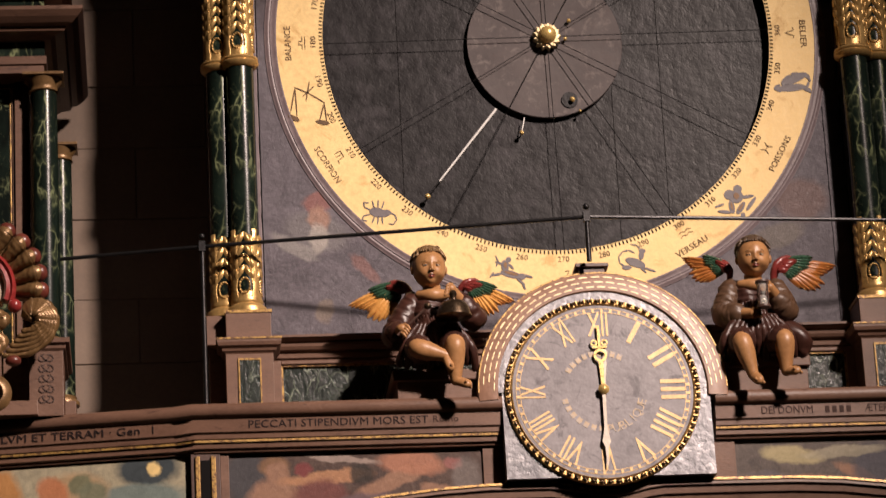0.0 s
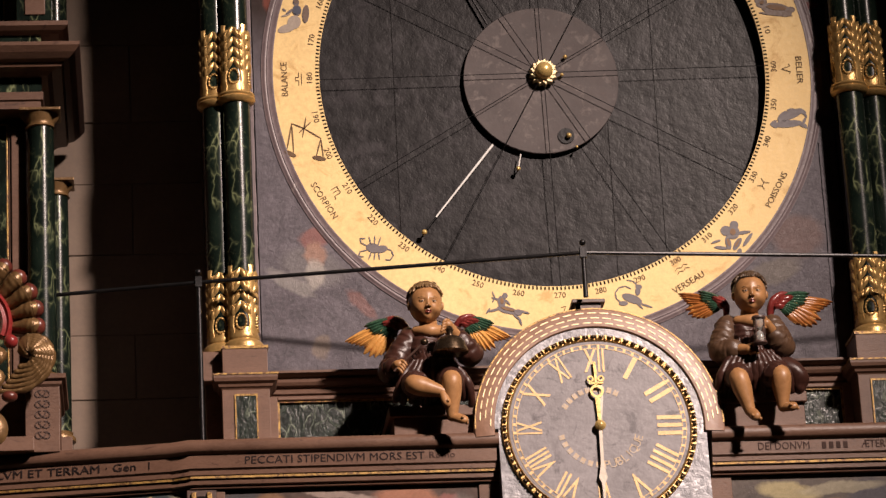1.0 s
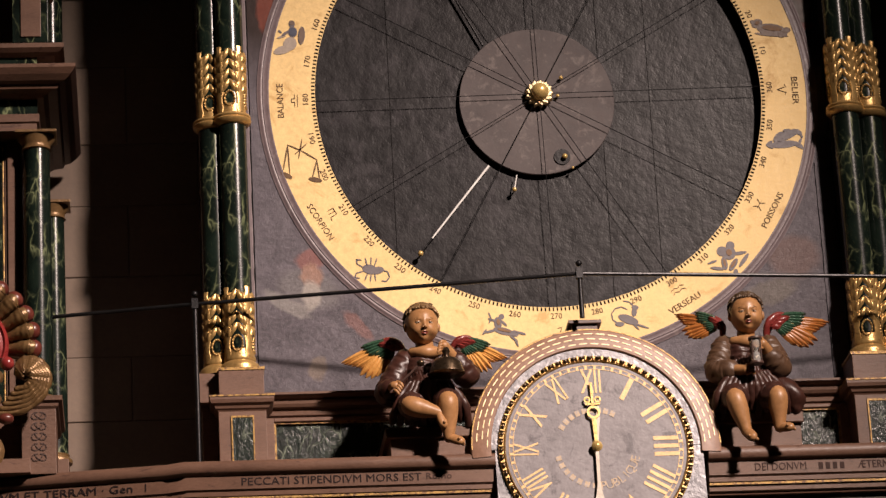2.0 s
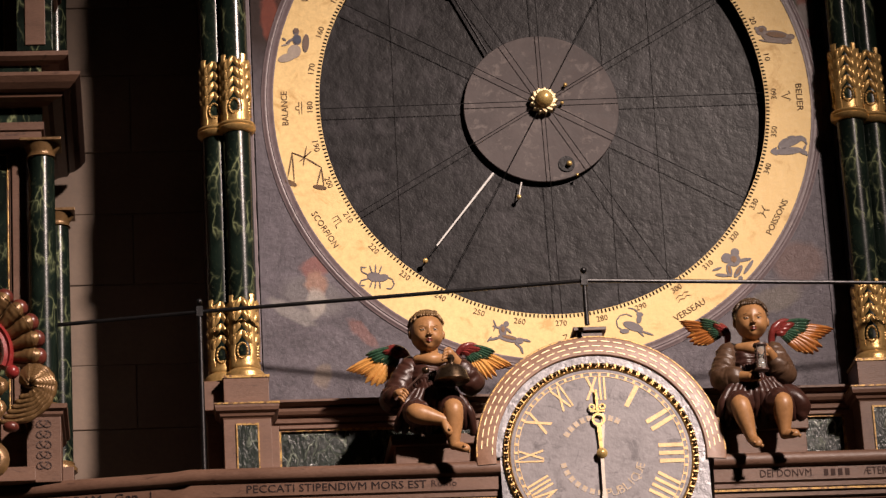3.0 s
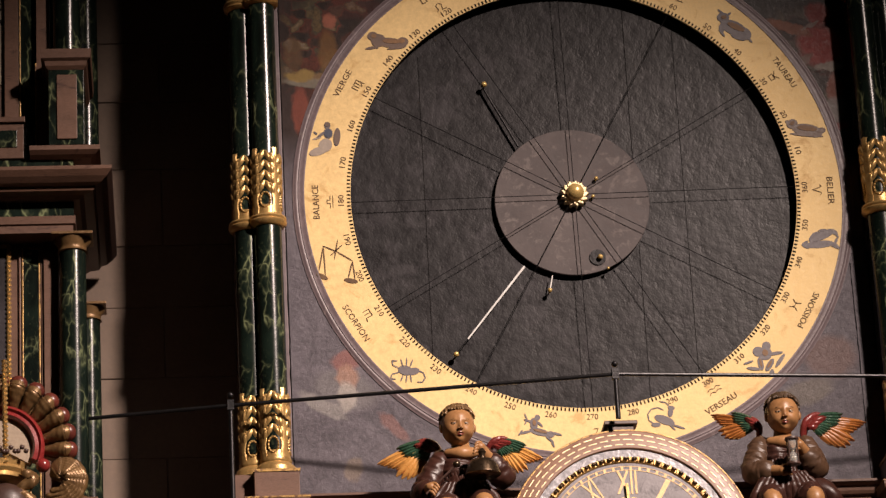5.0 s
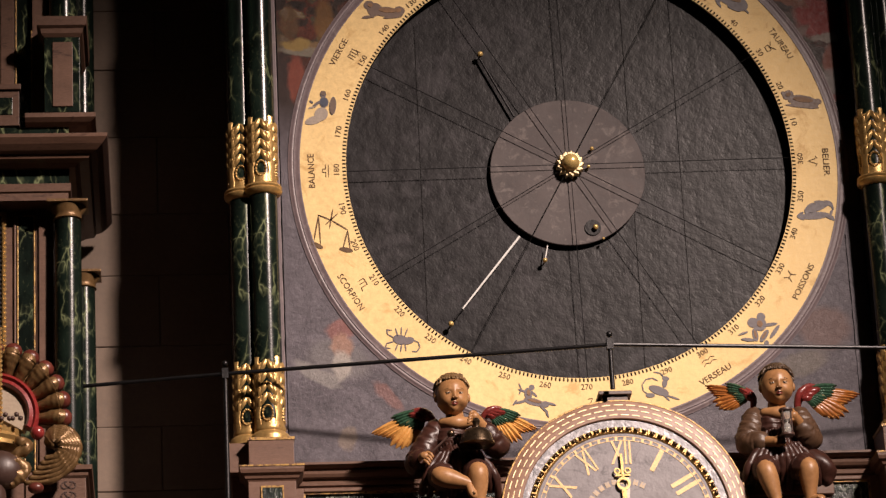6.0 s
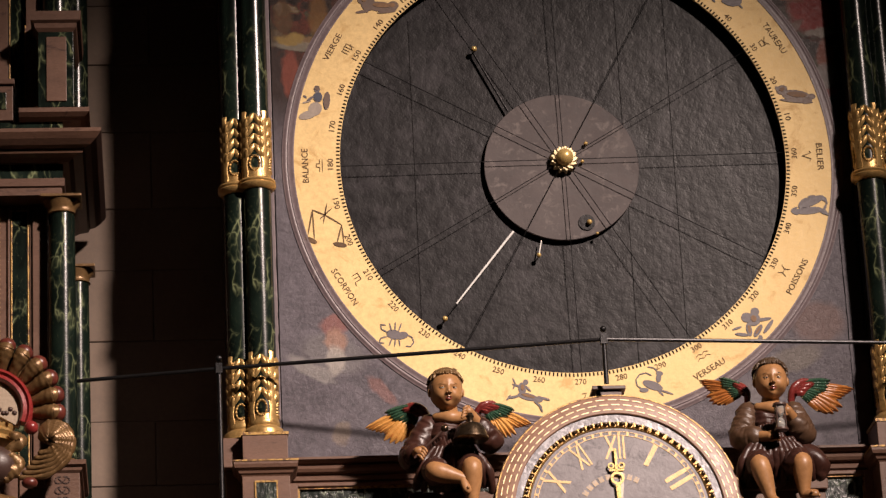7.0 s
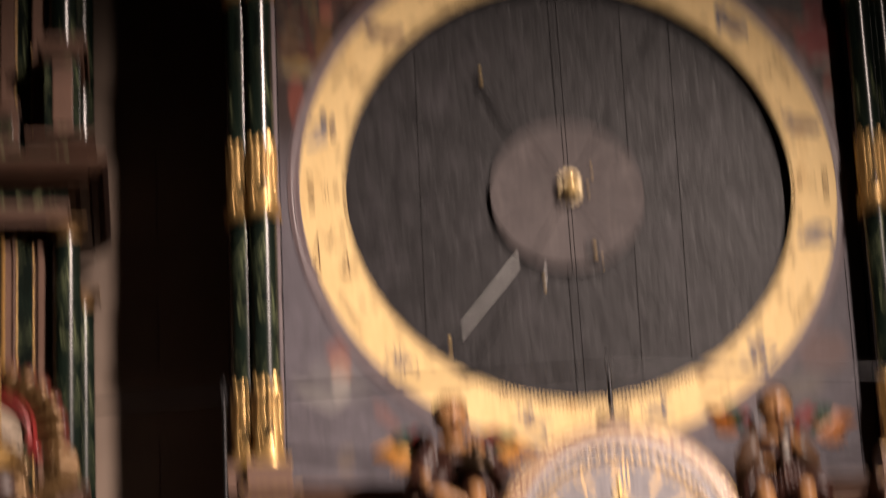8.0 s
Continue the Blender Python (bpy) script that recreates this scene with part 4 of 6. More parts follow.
def hand(lengths, material, deg, y, name, label):
    """Flat tapering hand along +z: rows of (z, half width)."""
    rings = [[(-w, y - 0.002, z), (w, y - 0.002, z), (w, y + 0.002, z), (-w, y + 0.002, z)] for z, w in lengths]
    bm = loft(bmesh.new(), rings)
    ob = part(name, bm, material, clock, label)
    ob.matrix_local = Matrix.Rotation(radians(90 - deg), 4, "Y")
    return ob


M["hand_grey"] = surface("grey_hand_paint", (0.46, 0.41, 0.34), (0.34, 0.30, 0.24), 20.0, 0.4, 0.2, 0.2, 90)
h1 = hand([(-0.03, 0.008), (0.05, 0.007), (0.12, 0.010), (0.128, 0.006)], M["brass"], 91, -0.026, "hour_hand", "pierced gilded hour hand")
bm = ring_sweep(bmesh.new(), [(0.018, -0.029), (0.028, -0.029), (0.028, -0.023), (0.018, -0.023)], 24, at=(0, 0, 0.150))
ring_sweep(bm, [(0.008, -0.029), (0.014, -0.029), (0.014, -0.023), (0.008, -0.023)], 16, at=(-0.022, 0, 0.205))
ring_sweep(bm, [(0.008, -0.029), (0.014, -0.029), (0.014, -0.023), (0.008, -0.023)], 16, at=(0.022, 0, 0.205))
box(bm, -0.005, 0.005, -0.029, -0.023, 0.175, 0.28)
box(bm, -0.03, 0.03, -0.029, -0.023, 0.182, 0.190)
part("tracery", bm, M["brass"], h1)
h2 = hand([(-0.02, 0.007), (0.16, 0.0065), (0.20, 0.012), (0.225, 0.018), (0.25, 0.007), (0.33, 0.002)], M["hand_grey"], 269, -0.032, "minute_hand", "slim grey-gold minute hand")
hand([(-0.02, 0.008), (0.12, 0.009), (0.22, 0.0015)], M["hand_grey"], 84, -0.020, "second_hour_hand", "slim grey pointer")
bm = lathe(bmesh.new(), [(0.001, 0.0), (0.020, 0.0), (0.023, 0.006), (0.018, 0.014), (0.008, 0.02), (0.001, 0.022)], 24)
bmesh.ops.rotate(bm, verts=bm.verts, cent=(0, 0, 0), matrix=Matrix.Rotation(radians(90), 3, "X"))
bmesh.ops.translate(bm, verts=bm.verts, vec=(0, -0.030, 0))
part("hub", bm, M["brass"], clock, "brass centre boss", True)
dash = {}
for r in (0.452, 0.474, 0.496):
    for i in range(30):
        a = 3 + 6.0 * i + (3.0 if r > 0.49 else 1.5 if r > 0.46 else 0)
        if a > 178:
            continue
        if r not in dash:
            ob = part("gilded_dash", ring_sweep(bmesh.new(), [(r - 0.0020, -0.0140), (r + 0.0020, -0.0140), (r + 0.0020, -0.011), (r - 0.0020, -0.011)], 4, -2.1, 2.1), M["pale_gilt"], clock)
            dash[r] = ob.data
        else:
            ob = new("gilded_dash", dash[r])
            ob.parent = clock
        ob.matrix_local = Matrix.Translation((0.002, 0, 0.006)) @ Matrix.Rotation(-radians(a), 4, "Y")
part("gold_edge", ring_sweep(bmesh.new(), [(0.513, -0.014), (0.518, -0.014), (0.5215, -0.006), (0.513, -0.006)], 64, 0, 180, (0.002, 0, 0.006)), M["gold_line"], clock)
part("finial_block", boxes((-0.062, 0.046, -0.01, 0.10, 0.515, 0.545), (-0.078, 0.062, -0.025, 0.115, 0.545, 0.562)), M["wood_dark_and_shade"], clock, bevel=0.003)

# ---- band below the cornice: paintings, pilasters, arched moulding ----
frieze = thing("painted_frieze", (0, 0, 4.945), "brown frieze with old oil paintings between pilasters", "frieze")
part("backing", boxes((-1.62, 1.9, -0.30, 0.06, -0.6, 0.0)), M["wood_dark_and_shade"], frieze)
fp1 = painting("reclining_scene_painting", (0.085, 0.058, 0.048), (0.042, 0.028, 0.025), [
    (-1.40, -0.10, 0.10, 0.14, 0, (0.05, 0.05, 0.055), 0.9), (-1.29, -0.06, 0.07, 0.06, 0, (0.16, 0.09, 0.05), 0.9), (-1.275, -0.09, 0.055, 0.065, 0, skin_p, 1), (-1.29, -0.2, 0.13, 0.10, 0, skin_p, 1),
    (-1.08, -0.11, 0.22, 0.035, -4, (0.30, 0.16, 0.09), 1), (-1.17, -0.07, 0.05, 0.03, 0, (0.15, 0.04, 0.04), 0.9), (-1.10, -0.19, 0.14, 0.09, 0, (0.13, 0.05, 0.045), 0.9), (-0.80, -0.13, 0.20, 0.045, -22, skin_p, 1), (-0.62, -0.17, 0.09, 0.03, 12, skin_p, 0.9), (-0.72, -0.06, 0.16, 0.06, 5, (0.30, 0.14, 0.09), 0.9), (-0.55, -0.06, 0.05, 0.03, 0, (0.24, 0.10, 0.09), 0.8), (-0.93, -0.10, 0.06, 0.05, 0, (0.03, 0.025, 0.022), 0.9), (-1.02, -0.03, 0.20, 0.02, 8, (0.28, 0.22, 0.19), 0.8), (-0.50, -0.12, 0.08, 0.10, 0, (0.16, 0.14, 0.13), 0.6), (-0.88, -0.22, 0.2, 0.05, 0, (0.10, 0.07, 0.08), 0.8)], 7.0)
fp2 = painting("cloud_and_arm_painting", (0.12, 0.098, 0.082), (0.062, 0.052, 0.05), [
    (0.86, -0.07, 0.16, 0.045, 6, (0.34, 0.29, 0.16), 0.9), (0.98, -0.19, 0.22, 0.035, 4, skin_p, 1), (1.13, -0.155, 0.12, 0.03, 24, skin_p, 1), (1.2, -0.12, 0.12, 0.12, 0, (0.06, 0.06, 0.075), 0.8), (1.08, -0.06, 0.22, 0.03, -4, (0.30, 0.27, 0.19), 0.7), (0.75, -0.20, 0.10, 0.08, 0, (0.10, 0.09, 0.10), 0.7)], 6.0)
fp3 = painting("creation_painting", (0.34, 0.30, 0.20), (0.24, 0.22, 0.16), [
    (-1.80, -0.04, 0.15, 0.09, 0, (0.045, 0.055, 0.06), 1), (-1.775, -0.045, 0.04, 0.035, 0, (0.62, 0.46, 0.20), 1), (-1.85, -0.16, 0.26, 0.07, 0, (0.13, 0.17, 0.16), 0.9), (-2.10, -0.12, 0.16, 0.10, 0, (0.33, 0.22, 0.12), 0.8), (-2.08, -0.09, 0.06, 0.05, -30, (0.12, 0.13, 0.08), 0.9), (-2.03, -0.13, 0.07, 0.06, 0, (0.14, 0.15, 0.10), 0.9), (-2.19, -0.12, 0.07, 0.09, -30, (0.36, 0.13, 0.06), 0.8), (-2.42, -0.12, 0.12, 0.14, 0, (0.38, 0.18, 0.06), 0.9), (-2.22, -0.22, 0.12, 0.06, 0, (0.16, 0.12, 0.11), 0.8)], 5.0)
part("painting", boxes((-1.47, -0.43, -0.388, -0.30, -0.30, -0.004)), fp1, frieze, "faded oil painting of a reclining scene")
part("painting", boxes((0.62, 1.9, -0.388, -0.30, -0.30, -0.004)), fp2, frieze, "faded oil painting of clouds")
part("painting", run(bmesh.new(), [(-0.06, -0.42), (0.060, -0.42), (0.060, -0.004), (-0.06, -0.004)], [(-3.2, -0.05), (-1.62, -0.315)]), fp3, frieze, "faded oil painting with a glowing star")
for x0, x1 in ((-1.505, -1.47), (-0.43, -0.345), (0.52, 0.62)):
    part("pilaster", boxes((x0, x1, -0.400, -0.30, -0.32, -0.002)), M["wood"], frieze, bevel=0.002)
part("pilaster", boxes((-1.625, -1.505, -0.408, -0.29, -0.5, -0.002)), M["wood_dark_and_shade"], frieze, "dark pilaster with gilded flutes", bevel=0.003)
for x in (-1.597, -1.533):
    part("gilded_flute", boxes((x - 0.010, x + 0.010, -0.419, -0.407, -0.5, -0.014)), M["gold_line"], frieze, bevel=0.003)
part("flute", boxes((-1.583, -1.547, -0.413, -0.407, -0.5, -0.03)), M["black"], frieze)
# arched moulding that carries the clock
arch = [(-1.7, -0.62), (-1.4, -0.42), (-1.2, -0.31), (-1.05, -0.252), (-0.85, -0.212), (-0.6, -0.186), (-0.42, -0.176), (-0.16, -0.176), (-0.10, -0.184), (-0.04, -0.199), (0.02, -0.210), (0.074, -0.214), (0.128, -0.210), (0.188, -0.199), (0.248, -0.184), (0.31, -0.176), (0.55, -0.176), (0.85, -0.178), (1.05, -0.188), (1.25, -0.212), (1.45, -0.262), (1.65, -0.34), (1.9, -0.48)]


def along(bm, profile, path, y):
    """Closed profile of (drop, outward) hung below a path in the x-z plane."""
    rings = [[(x, y - o, z - d) for d, o in profile] for x, z in path]
    return loft(bm, rings)


band = thing("arch_moulding", (0, 0, 4.945), "brown arched moulding with gilded edge under the clock", "moulding")
part("moulding", along(bmesh.new(), [(0.004, 0), (0.004, 0.03), (0.022, 0.035), (0.026, 0.022), (0.055, 0.020), (0.060, 0.008), (0.085, 0.004), (0.09, 0)], arch, -0.42), M["wood"], band)
part("gold_edge", along(bmesh.new(), [(-0.004, 0.015), (-0.004, 0.036), (0.006, 0.038), (0.006, 0.015)], arch, -0.42), M["gold_line"], band)
part("soffit", along(bmesh.new(), [(0.004, -0.12), (0.004, 0.0), (0.085, 0.0), (0.085, -0.12)], arch, -0.42), M["wood_dark_and_shade"], band)

# inscriptions
M["faint_ink"] = surface("worn_ink", (0.06, 0.036, 0.03), (0.042, 0.026, 0.022), 30.0, 0.7, 0, 0.2, 120, gloss=0.1)
M["letter_black"] = surface("black_letter_paint", (0.022, 0.014, 0.013), (0.014, 0.010, 0.010), 18.0, 0.7, 0, 0.2, 120, gloss=0.1)
BANDZ = 5.049 - 4.945
lettering("PECCATI STIPENDIVM MORS EST", 0.046, Matrix.Translation((-1.02, CY - 0.0568, BANDZ)), M["letter_black"], left_c, 0.735)
ob = lettering("Romo", 0.038, Matrix.Translation((-0.58, CY - 0.0568, BANDZ + 0.002)), M["faint_ink"], left_c, 0.105)
A = -math.atan2(0.255, 1.53)
lettering("ELVM ET TERRAM \u00b7 Gen", 0.046, Matrix.Translation((-2.125, -0.291 - 0.0572, BANDZ)) @ Matrix.Rotation(A, 4, "Z"), M["letter_black"], left_c, 0.60)
lettering("I", 0.046, Matrix.Translation((-1.775, -0.349 - 0.0572, BANDZ)) @ Matrix.Rotation(A, 4, "Z"), M["letter_black"], left_c)
lettering("DEI DONVM", 0.046, Matrix.Translation((0.84, CY - 0.0568, BANDZ)), M["faint_ink"], right_c, 0.215)
lettering("\u00c6TERNA", 0.046, Matrix.Translation((1.245, CY - 0.0568, BANDZ)), M["faint_ink"], right_c, 0.16)
for k in range(4):
    part("faded_letter_bar", boxes((1.0 + 0.03 * k, 1.018 + 0.03 * k, CY - 0.0570, CY - 0.054, BANDZ - 0.014, BANDZ + 0.014)), M["faint_ink"], right_c)

M["red"] = surface("glossy_red_paint", (0.26, 0.028, 0.026), (0.17, 0.02, 0.02), 14.0, 0.3, 0, 0.3, 80)
M["red_brown"] = surface("worn_red_lacquer", (0.13, 0.030, 0.020), (0.08, 0.020, 0.015), 18.0, 0.32, 0, 0.3, 80)
M["bronze"] = surface("worn_gilded_carving", (0.23, 0.135, 0.055), (0.12, 0.066, 0.028), 22.0, 0.36, 0.4, 0.7, 90, worn=((0.09, 0.05, 0.03), 0.36))
M["ivory"] = surface("cream_painted_field", (0.42, 0.34, 0.25), (0.30, 0.23, 0.17), 12.0, 0.42, 0, 0.3, 70)
# ---- side tower ----
tower = thing("side_tower", (0, 0, 5.13), "brown wooden side tower with marble insets, gold lines and cornices", "tower")
TZ = 5.13


def tpart(name, material, *bx, label="", bevel=0.002):
    return part(name, boxes(*[(a, b, c, d, e - TZ, f - TZ) for a, b, c, d, e, f in bx]), M[material], tower, label, bevel=bevel)


tpart("body", "wood", (-3.4, -2.265, -0.15, 0.75, 5.13, 6.66))
tpart("body", "wood_dark_and_shade", (-3.4, -2.28, -0.11, 0.75, 6.66, 9.2))
# shaded side of the tower, its darkness put into the wood colour
tpart("flank", "wood_dark_and_shade", (-2.265, -2.20, -0.05, 0.70, 5.13, 6.66), (-2.28, -2.20, -0.05, 0.70, 6.95, 9.2))
# lower storey: marble strip with gold lines
tpart("marble_inset", "marble", (-2.417, -2.353, -0.154, -0.148, 5.5, 6.635))
tpart("gold_line", "gold_line", (-2.424, -2.417, -0.158, -0.148, 5.5, 6.642), (-2.353, -2.346, -0.158, -0.148, 5.5, 6.642), (-2.417, -2.353, -0.158, -0.148, 6.635, 6.642))
tpart("frame_bead", "wood", (-2.436, -2.428, -0.162, -0.148, 5.5, 6.654), (-2.342, -2.334, -0.162, -0.148, 5.5, 6.654))
tpart("stile", "wood", (-2.330, -2.268, -0.175, -0.15, 5.4, 6.66))
# upper storey
tpart("stile", "wood", (-2.494, -2.432, -0.15, -0.11, 7.24, 9.2), (-2.355, -2.296, -0.165, -0.11, 7.05, 9.2), (-2.60, -2.494, -0.135, -0.11, 7.24, 7.262))
tpart("marble_strip", "marble", (-2.424, -2.355, -0.130, -0.108, 7.03, 9.2))
tpart("gold_line", "gold_line", (-2.430, -2.424, -0.156, -0.11, 7.24, 9.2), (-2.361, -2.355, -0.170, -0.11, 7.04, 7.5))
M["cream"] = surface("cream_script_panel", (0.36, 0.29, 0.20), (0.26, 0.21, 0.15), 6.0, 0.5, 0, 0.2, 60)
tpart("script_panel", "cream", (-3.0, -2.494, -0.125, -0.108, 7.42, 9.2), label="cream panel with rows of dark script")
tpart("small_painting", "sign_brown", (-3.0, -2.494, -0.125, -0.108, 7.262, 7.416))
for k, ch in enumerate(("E", "ES", "S", "A", "I")):
    lettering(ch, 0.062, Matrix.Translation((-2.522 - 0.012 * (len(ch) - 1), -0.1262, 7.925 - 0.068 * k - TZ)), M["black"], tower, 0.0, 0.01)
tpart("ledge", "wood", (-3.0, -2.405, -0.19, -0.11, 7.215, 7.24), (-3.0, -2.412, -0.175, -0.11, 7.05, 7.215))
tpart("ledge_inset", "marble", (-3.0, -2.440, -0.179, -0.172, 7.10, 7.18))
# entablature round front and flank; flank faces darkened to stand for shade
TPATH = [(-3.4, -0.28), (-2.200, -0.28)]


def trun(name, material, prof, label="", path=TPATH):
    if path is TPATH:
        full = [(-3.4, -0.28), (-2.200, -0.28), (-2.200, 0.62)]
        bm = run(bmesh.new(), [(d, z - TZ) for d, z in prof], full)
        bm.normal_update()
        # return faces swap to the darker wood: shade held in the colour
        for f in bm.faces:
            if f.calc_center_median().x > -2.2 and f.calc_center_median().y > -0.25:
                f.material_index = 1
        return part(name, bm, [M[material], M["wood_dark_and_shade"]], tower, label)
    return part(name, run(bmesh.new(), [(d, z - TZ) for d, z in prof], path), M[material], tower, label)


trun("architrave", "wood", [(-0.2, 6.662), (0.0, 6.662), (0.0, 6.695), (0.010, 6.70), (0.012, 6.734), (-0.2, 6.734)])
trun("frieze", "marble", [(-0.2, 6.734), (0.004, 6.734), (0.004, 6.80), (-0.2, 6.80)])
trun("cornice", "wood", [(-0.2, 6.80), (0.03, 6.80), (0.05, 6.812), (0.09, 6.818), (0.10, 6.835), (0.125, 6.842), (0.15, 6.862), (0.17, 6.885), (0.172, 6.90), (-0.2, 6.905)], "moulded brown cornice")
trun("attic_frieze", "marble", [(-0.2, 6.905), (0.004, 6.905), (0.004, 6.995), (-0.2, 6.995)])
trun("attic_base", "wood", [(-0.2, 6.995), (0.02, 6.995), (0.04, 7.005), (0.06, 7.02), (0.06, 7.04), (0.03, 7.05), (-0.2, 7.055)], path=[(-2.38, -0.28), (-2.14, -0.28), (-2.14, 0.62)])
# attic pedestal
tpart("attic_pedestal", "marble", (-2.298, -2.146, -0.32, -0.10, 7.05, 7.40))
tpart("pedestal_panel", "wood", (-2.262, -2.176, -0.327, -0.318, 7.075, 7.375))
trun("pedestal_cap", "wood", [(-0.05, 7.40), (0.0, 7.40), (0.012, 7.415), (0.016, 7.435), (0.030, 7.445), (0.034, 7.485), (-0.05, 7.485)], path=[(-2.298, -0.10), (-2.298, -0.32), (-2.146, -0.32), (-2.146, 0.1)])
# low carved pedestals under the columns
tpart("column_pedestal", "wood", (-2.275, -2.135, -0.37, -0.10, 5.13, 5.415))
tpart("column_pedestal", "wood", (-2.26, -2.10, 0.40, 0.60, 5.13, 5.40))
trun("pedestal_cap", "wood", [(-0.05, 5.40), (0.0, 5.405), (0.010, 5.415), (0.012, 5.43), (0.026, 5.436), (0.028, 5.455), (-0.05, 5.458)], path=[(-2.275, -0.10), (-2.275, -0.37), (-2.135, -0.37), (-2.135, 0.1)])
tpart("plinth", "wood", (-3.2, -2.24, -0.40, -0.2, 5.13, 5.19))
tpart("plinth", "wood", (-2.14, -2.08, 0.38, 0.62, 5.13, 5.19), (-2.12, -2.05, 0.36, 0.64, 5.13, 5.16))
bm = bmesh.new()
for sx in (-1, 1):
    for k in range(5):
        zc = -9 + 4.4 * k
        pts = [(sx * (0.6 + 2.4 * math.sin(t * 0.55)), zc + 2.0 * math.cos(t * 0.6) + 0.2 * t) for t in range(9)]
        strokes(bm, [pts], 0.5)
ob = part("carving", bm, M["wood_dark_and_shade"], tower, "shallow carved arabesque")
ob.matrix_local = Matrix.Translation((-2.205, -0.3712, 5.285 - TZ))


def tower_column(at, r, h, label, lower=True):
    c = thing("tower_column", at, label, "column", "marble columns of the side tower")
    part("shaft", lathe(bmesh.new(), [(r, 0.02), (r, h * 0.3), (r * 0.93, h - 0.06)], 36), M["marble"], c, smooth=True)
    part("capital", lathe(bmesh.new(), [(r * 0.9, h - 0.075), (r * 1.08, h - 0.07), (r * 0.98, h - 0.062), (r * 1.0, h - 0.045), (r * 1.32, h - 0.020), (r * 1.34, h - 0.012)], 36), M["bronze"], c, "worn gilded capital", True)
    part("abacus", boxes((-r * 1.45, r * 1.45, -r * 1.45, r * 1.45, h - 0.013, h)), M["bronze"], c, bevel=0.002)
    part("base", lathe(bmesh.new(), [(r * 0.9, 0.045), (r * 1.1, 0.04), (r * 1.06, 0.03), (r * 1.3, 0.018), (r * 1.32, 0.0), (r * 0.5, 0.0)], 36), M["bronze"], c, smooth=True)
    return c


tower_column((-2.205, -0.215, 5.458), 0.060, 1.204, "dark green marble column with gilded capital on the tower front")
tower_column((-2.158, 0.50, 5.40), 0.055, 1.20, "dark green marble column at the back of the tower")
tower_column((-2.222, -0.19, 7.485), 0.060, 1.7, "dark green marble column standing on the attic pedestal")
tower_column((-2.158, 0.46, 7.055), 0.058, 2.0, "dark green marble column at the back of the attic")
# dark picture in a twisted gilt frame
pic = thing("framed_picture", (-2.75, -0.155, 5.6), "dark old painting in a twisted gilt frame on the tower", "picture")
M["dark_canvas"] = painting("dark_canvas", (0.035, 0.032, 0.034), (0.02, 0.018, 0.02), [(0.2, 0.6, 0.15, 0.3, 30, (0.05, 0.045, 0.05), 0.7)], 4.0)
part("canvas", boxes((-0.28, 0.27, -0.005, 0.0, 0.0, 1.03)), M["dark_canvas"], pic)


def twist(bm, a, b, r, turns, n=10):
    a, b = Vector(a), Vector(b)
    w = (b - a).normalized()
    u = w.orthogonal().normalized()
    v = w.cross(u)
    steps = int(turns * 8)
    for ph in (0, math.pi):
        rings = []
        for i in range(steps + 1):
            t = i / steps
            ang = 2 * math.pi * turns * t + ph
            c = a.lerp(b, t) + (u * math.cos(ang) + v * math.sin(ang)) * r * 0.5
            rings.append([c + (u * math.cos(k) + v * math.sin(k)) * r * 0.62 for k in [2 * math.pi * q / 6 for q in range(6)]])
        loft(bm, rings)
    return bm


part("frame", twist(bmesh.new(), (0.272, -0.012, -0.05), (0.272, -0.012, 1.045), 0.0105, 26), M["gold"], pic, "twisted gilt frame", True)
part("frame", twist(bmesh.new(), (-0.3, -0.012, 1.045), (0.28, -0.012, 1.045), 0.0105, 14), M["gold"], pic, "twisted gilt frame", True)
part("sill", boxes((-0.28, 0.262, -0.012, -0.004, 0.40, 0.47)), M["gold_line"], pic)

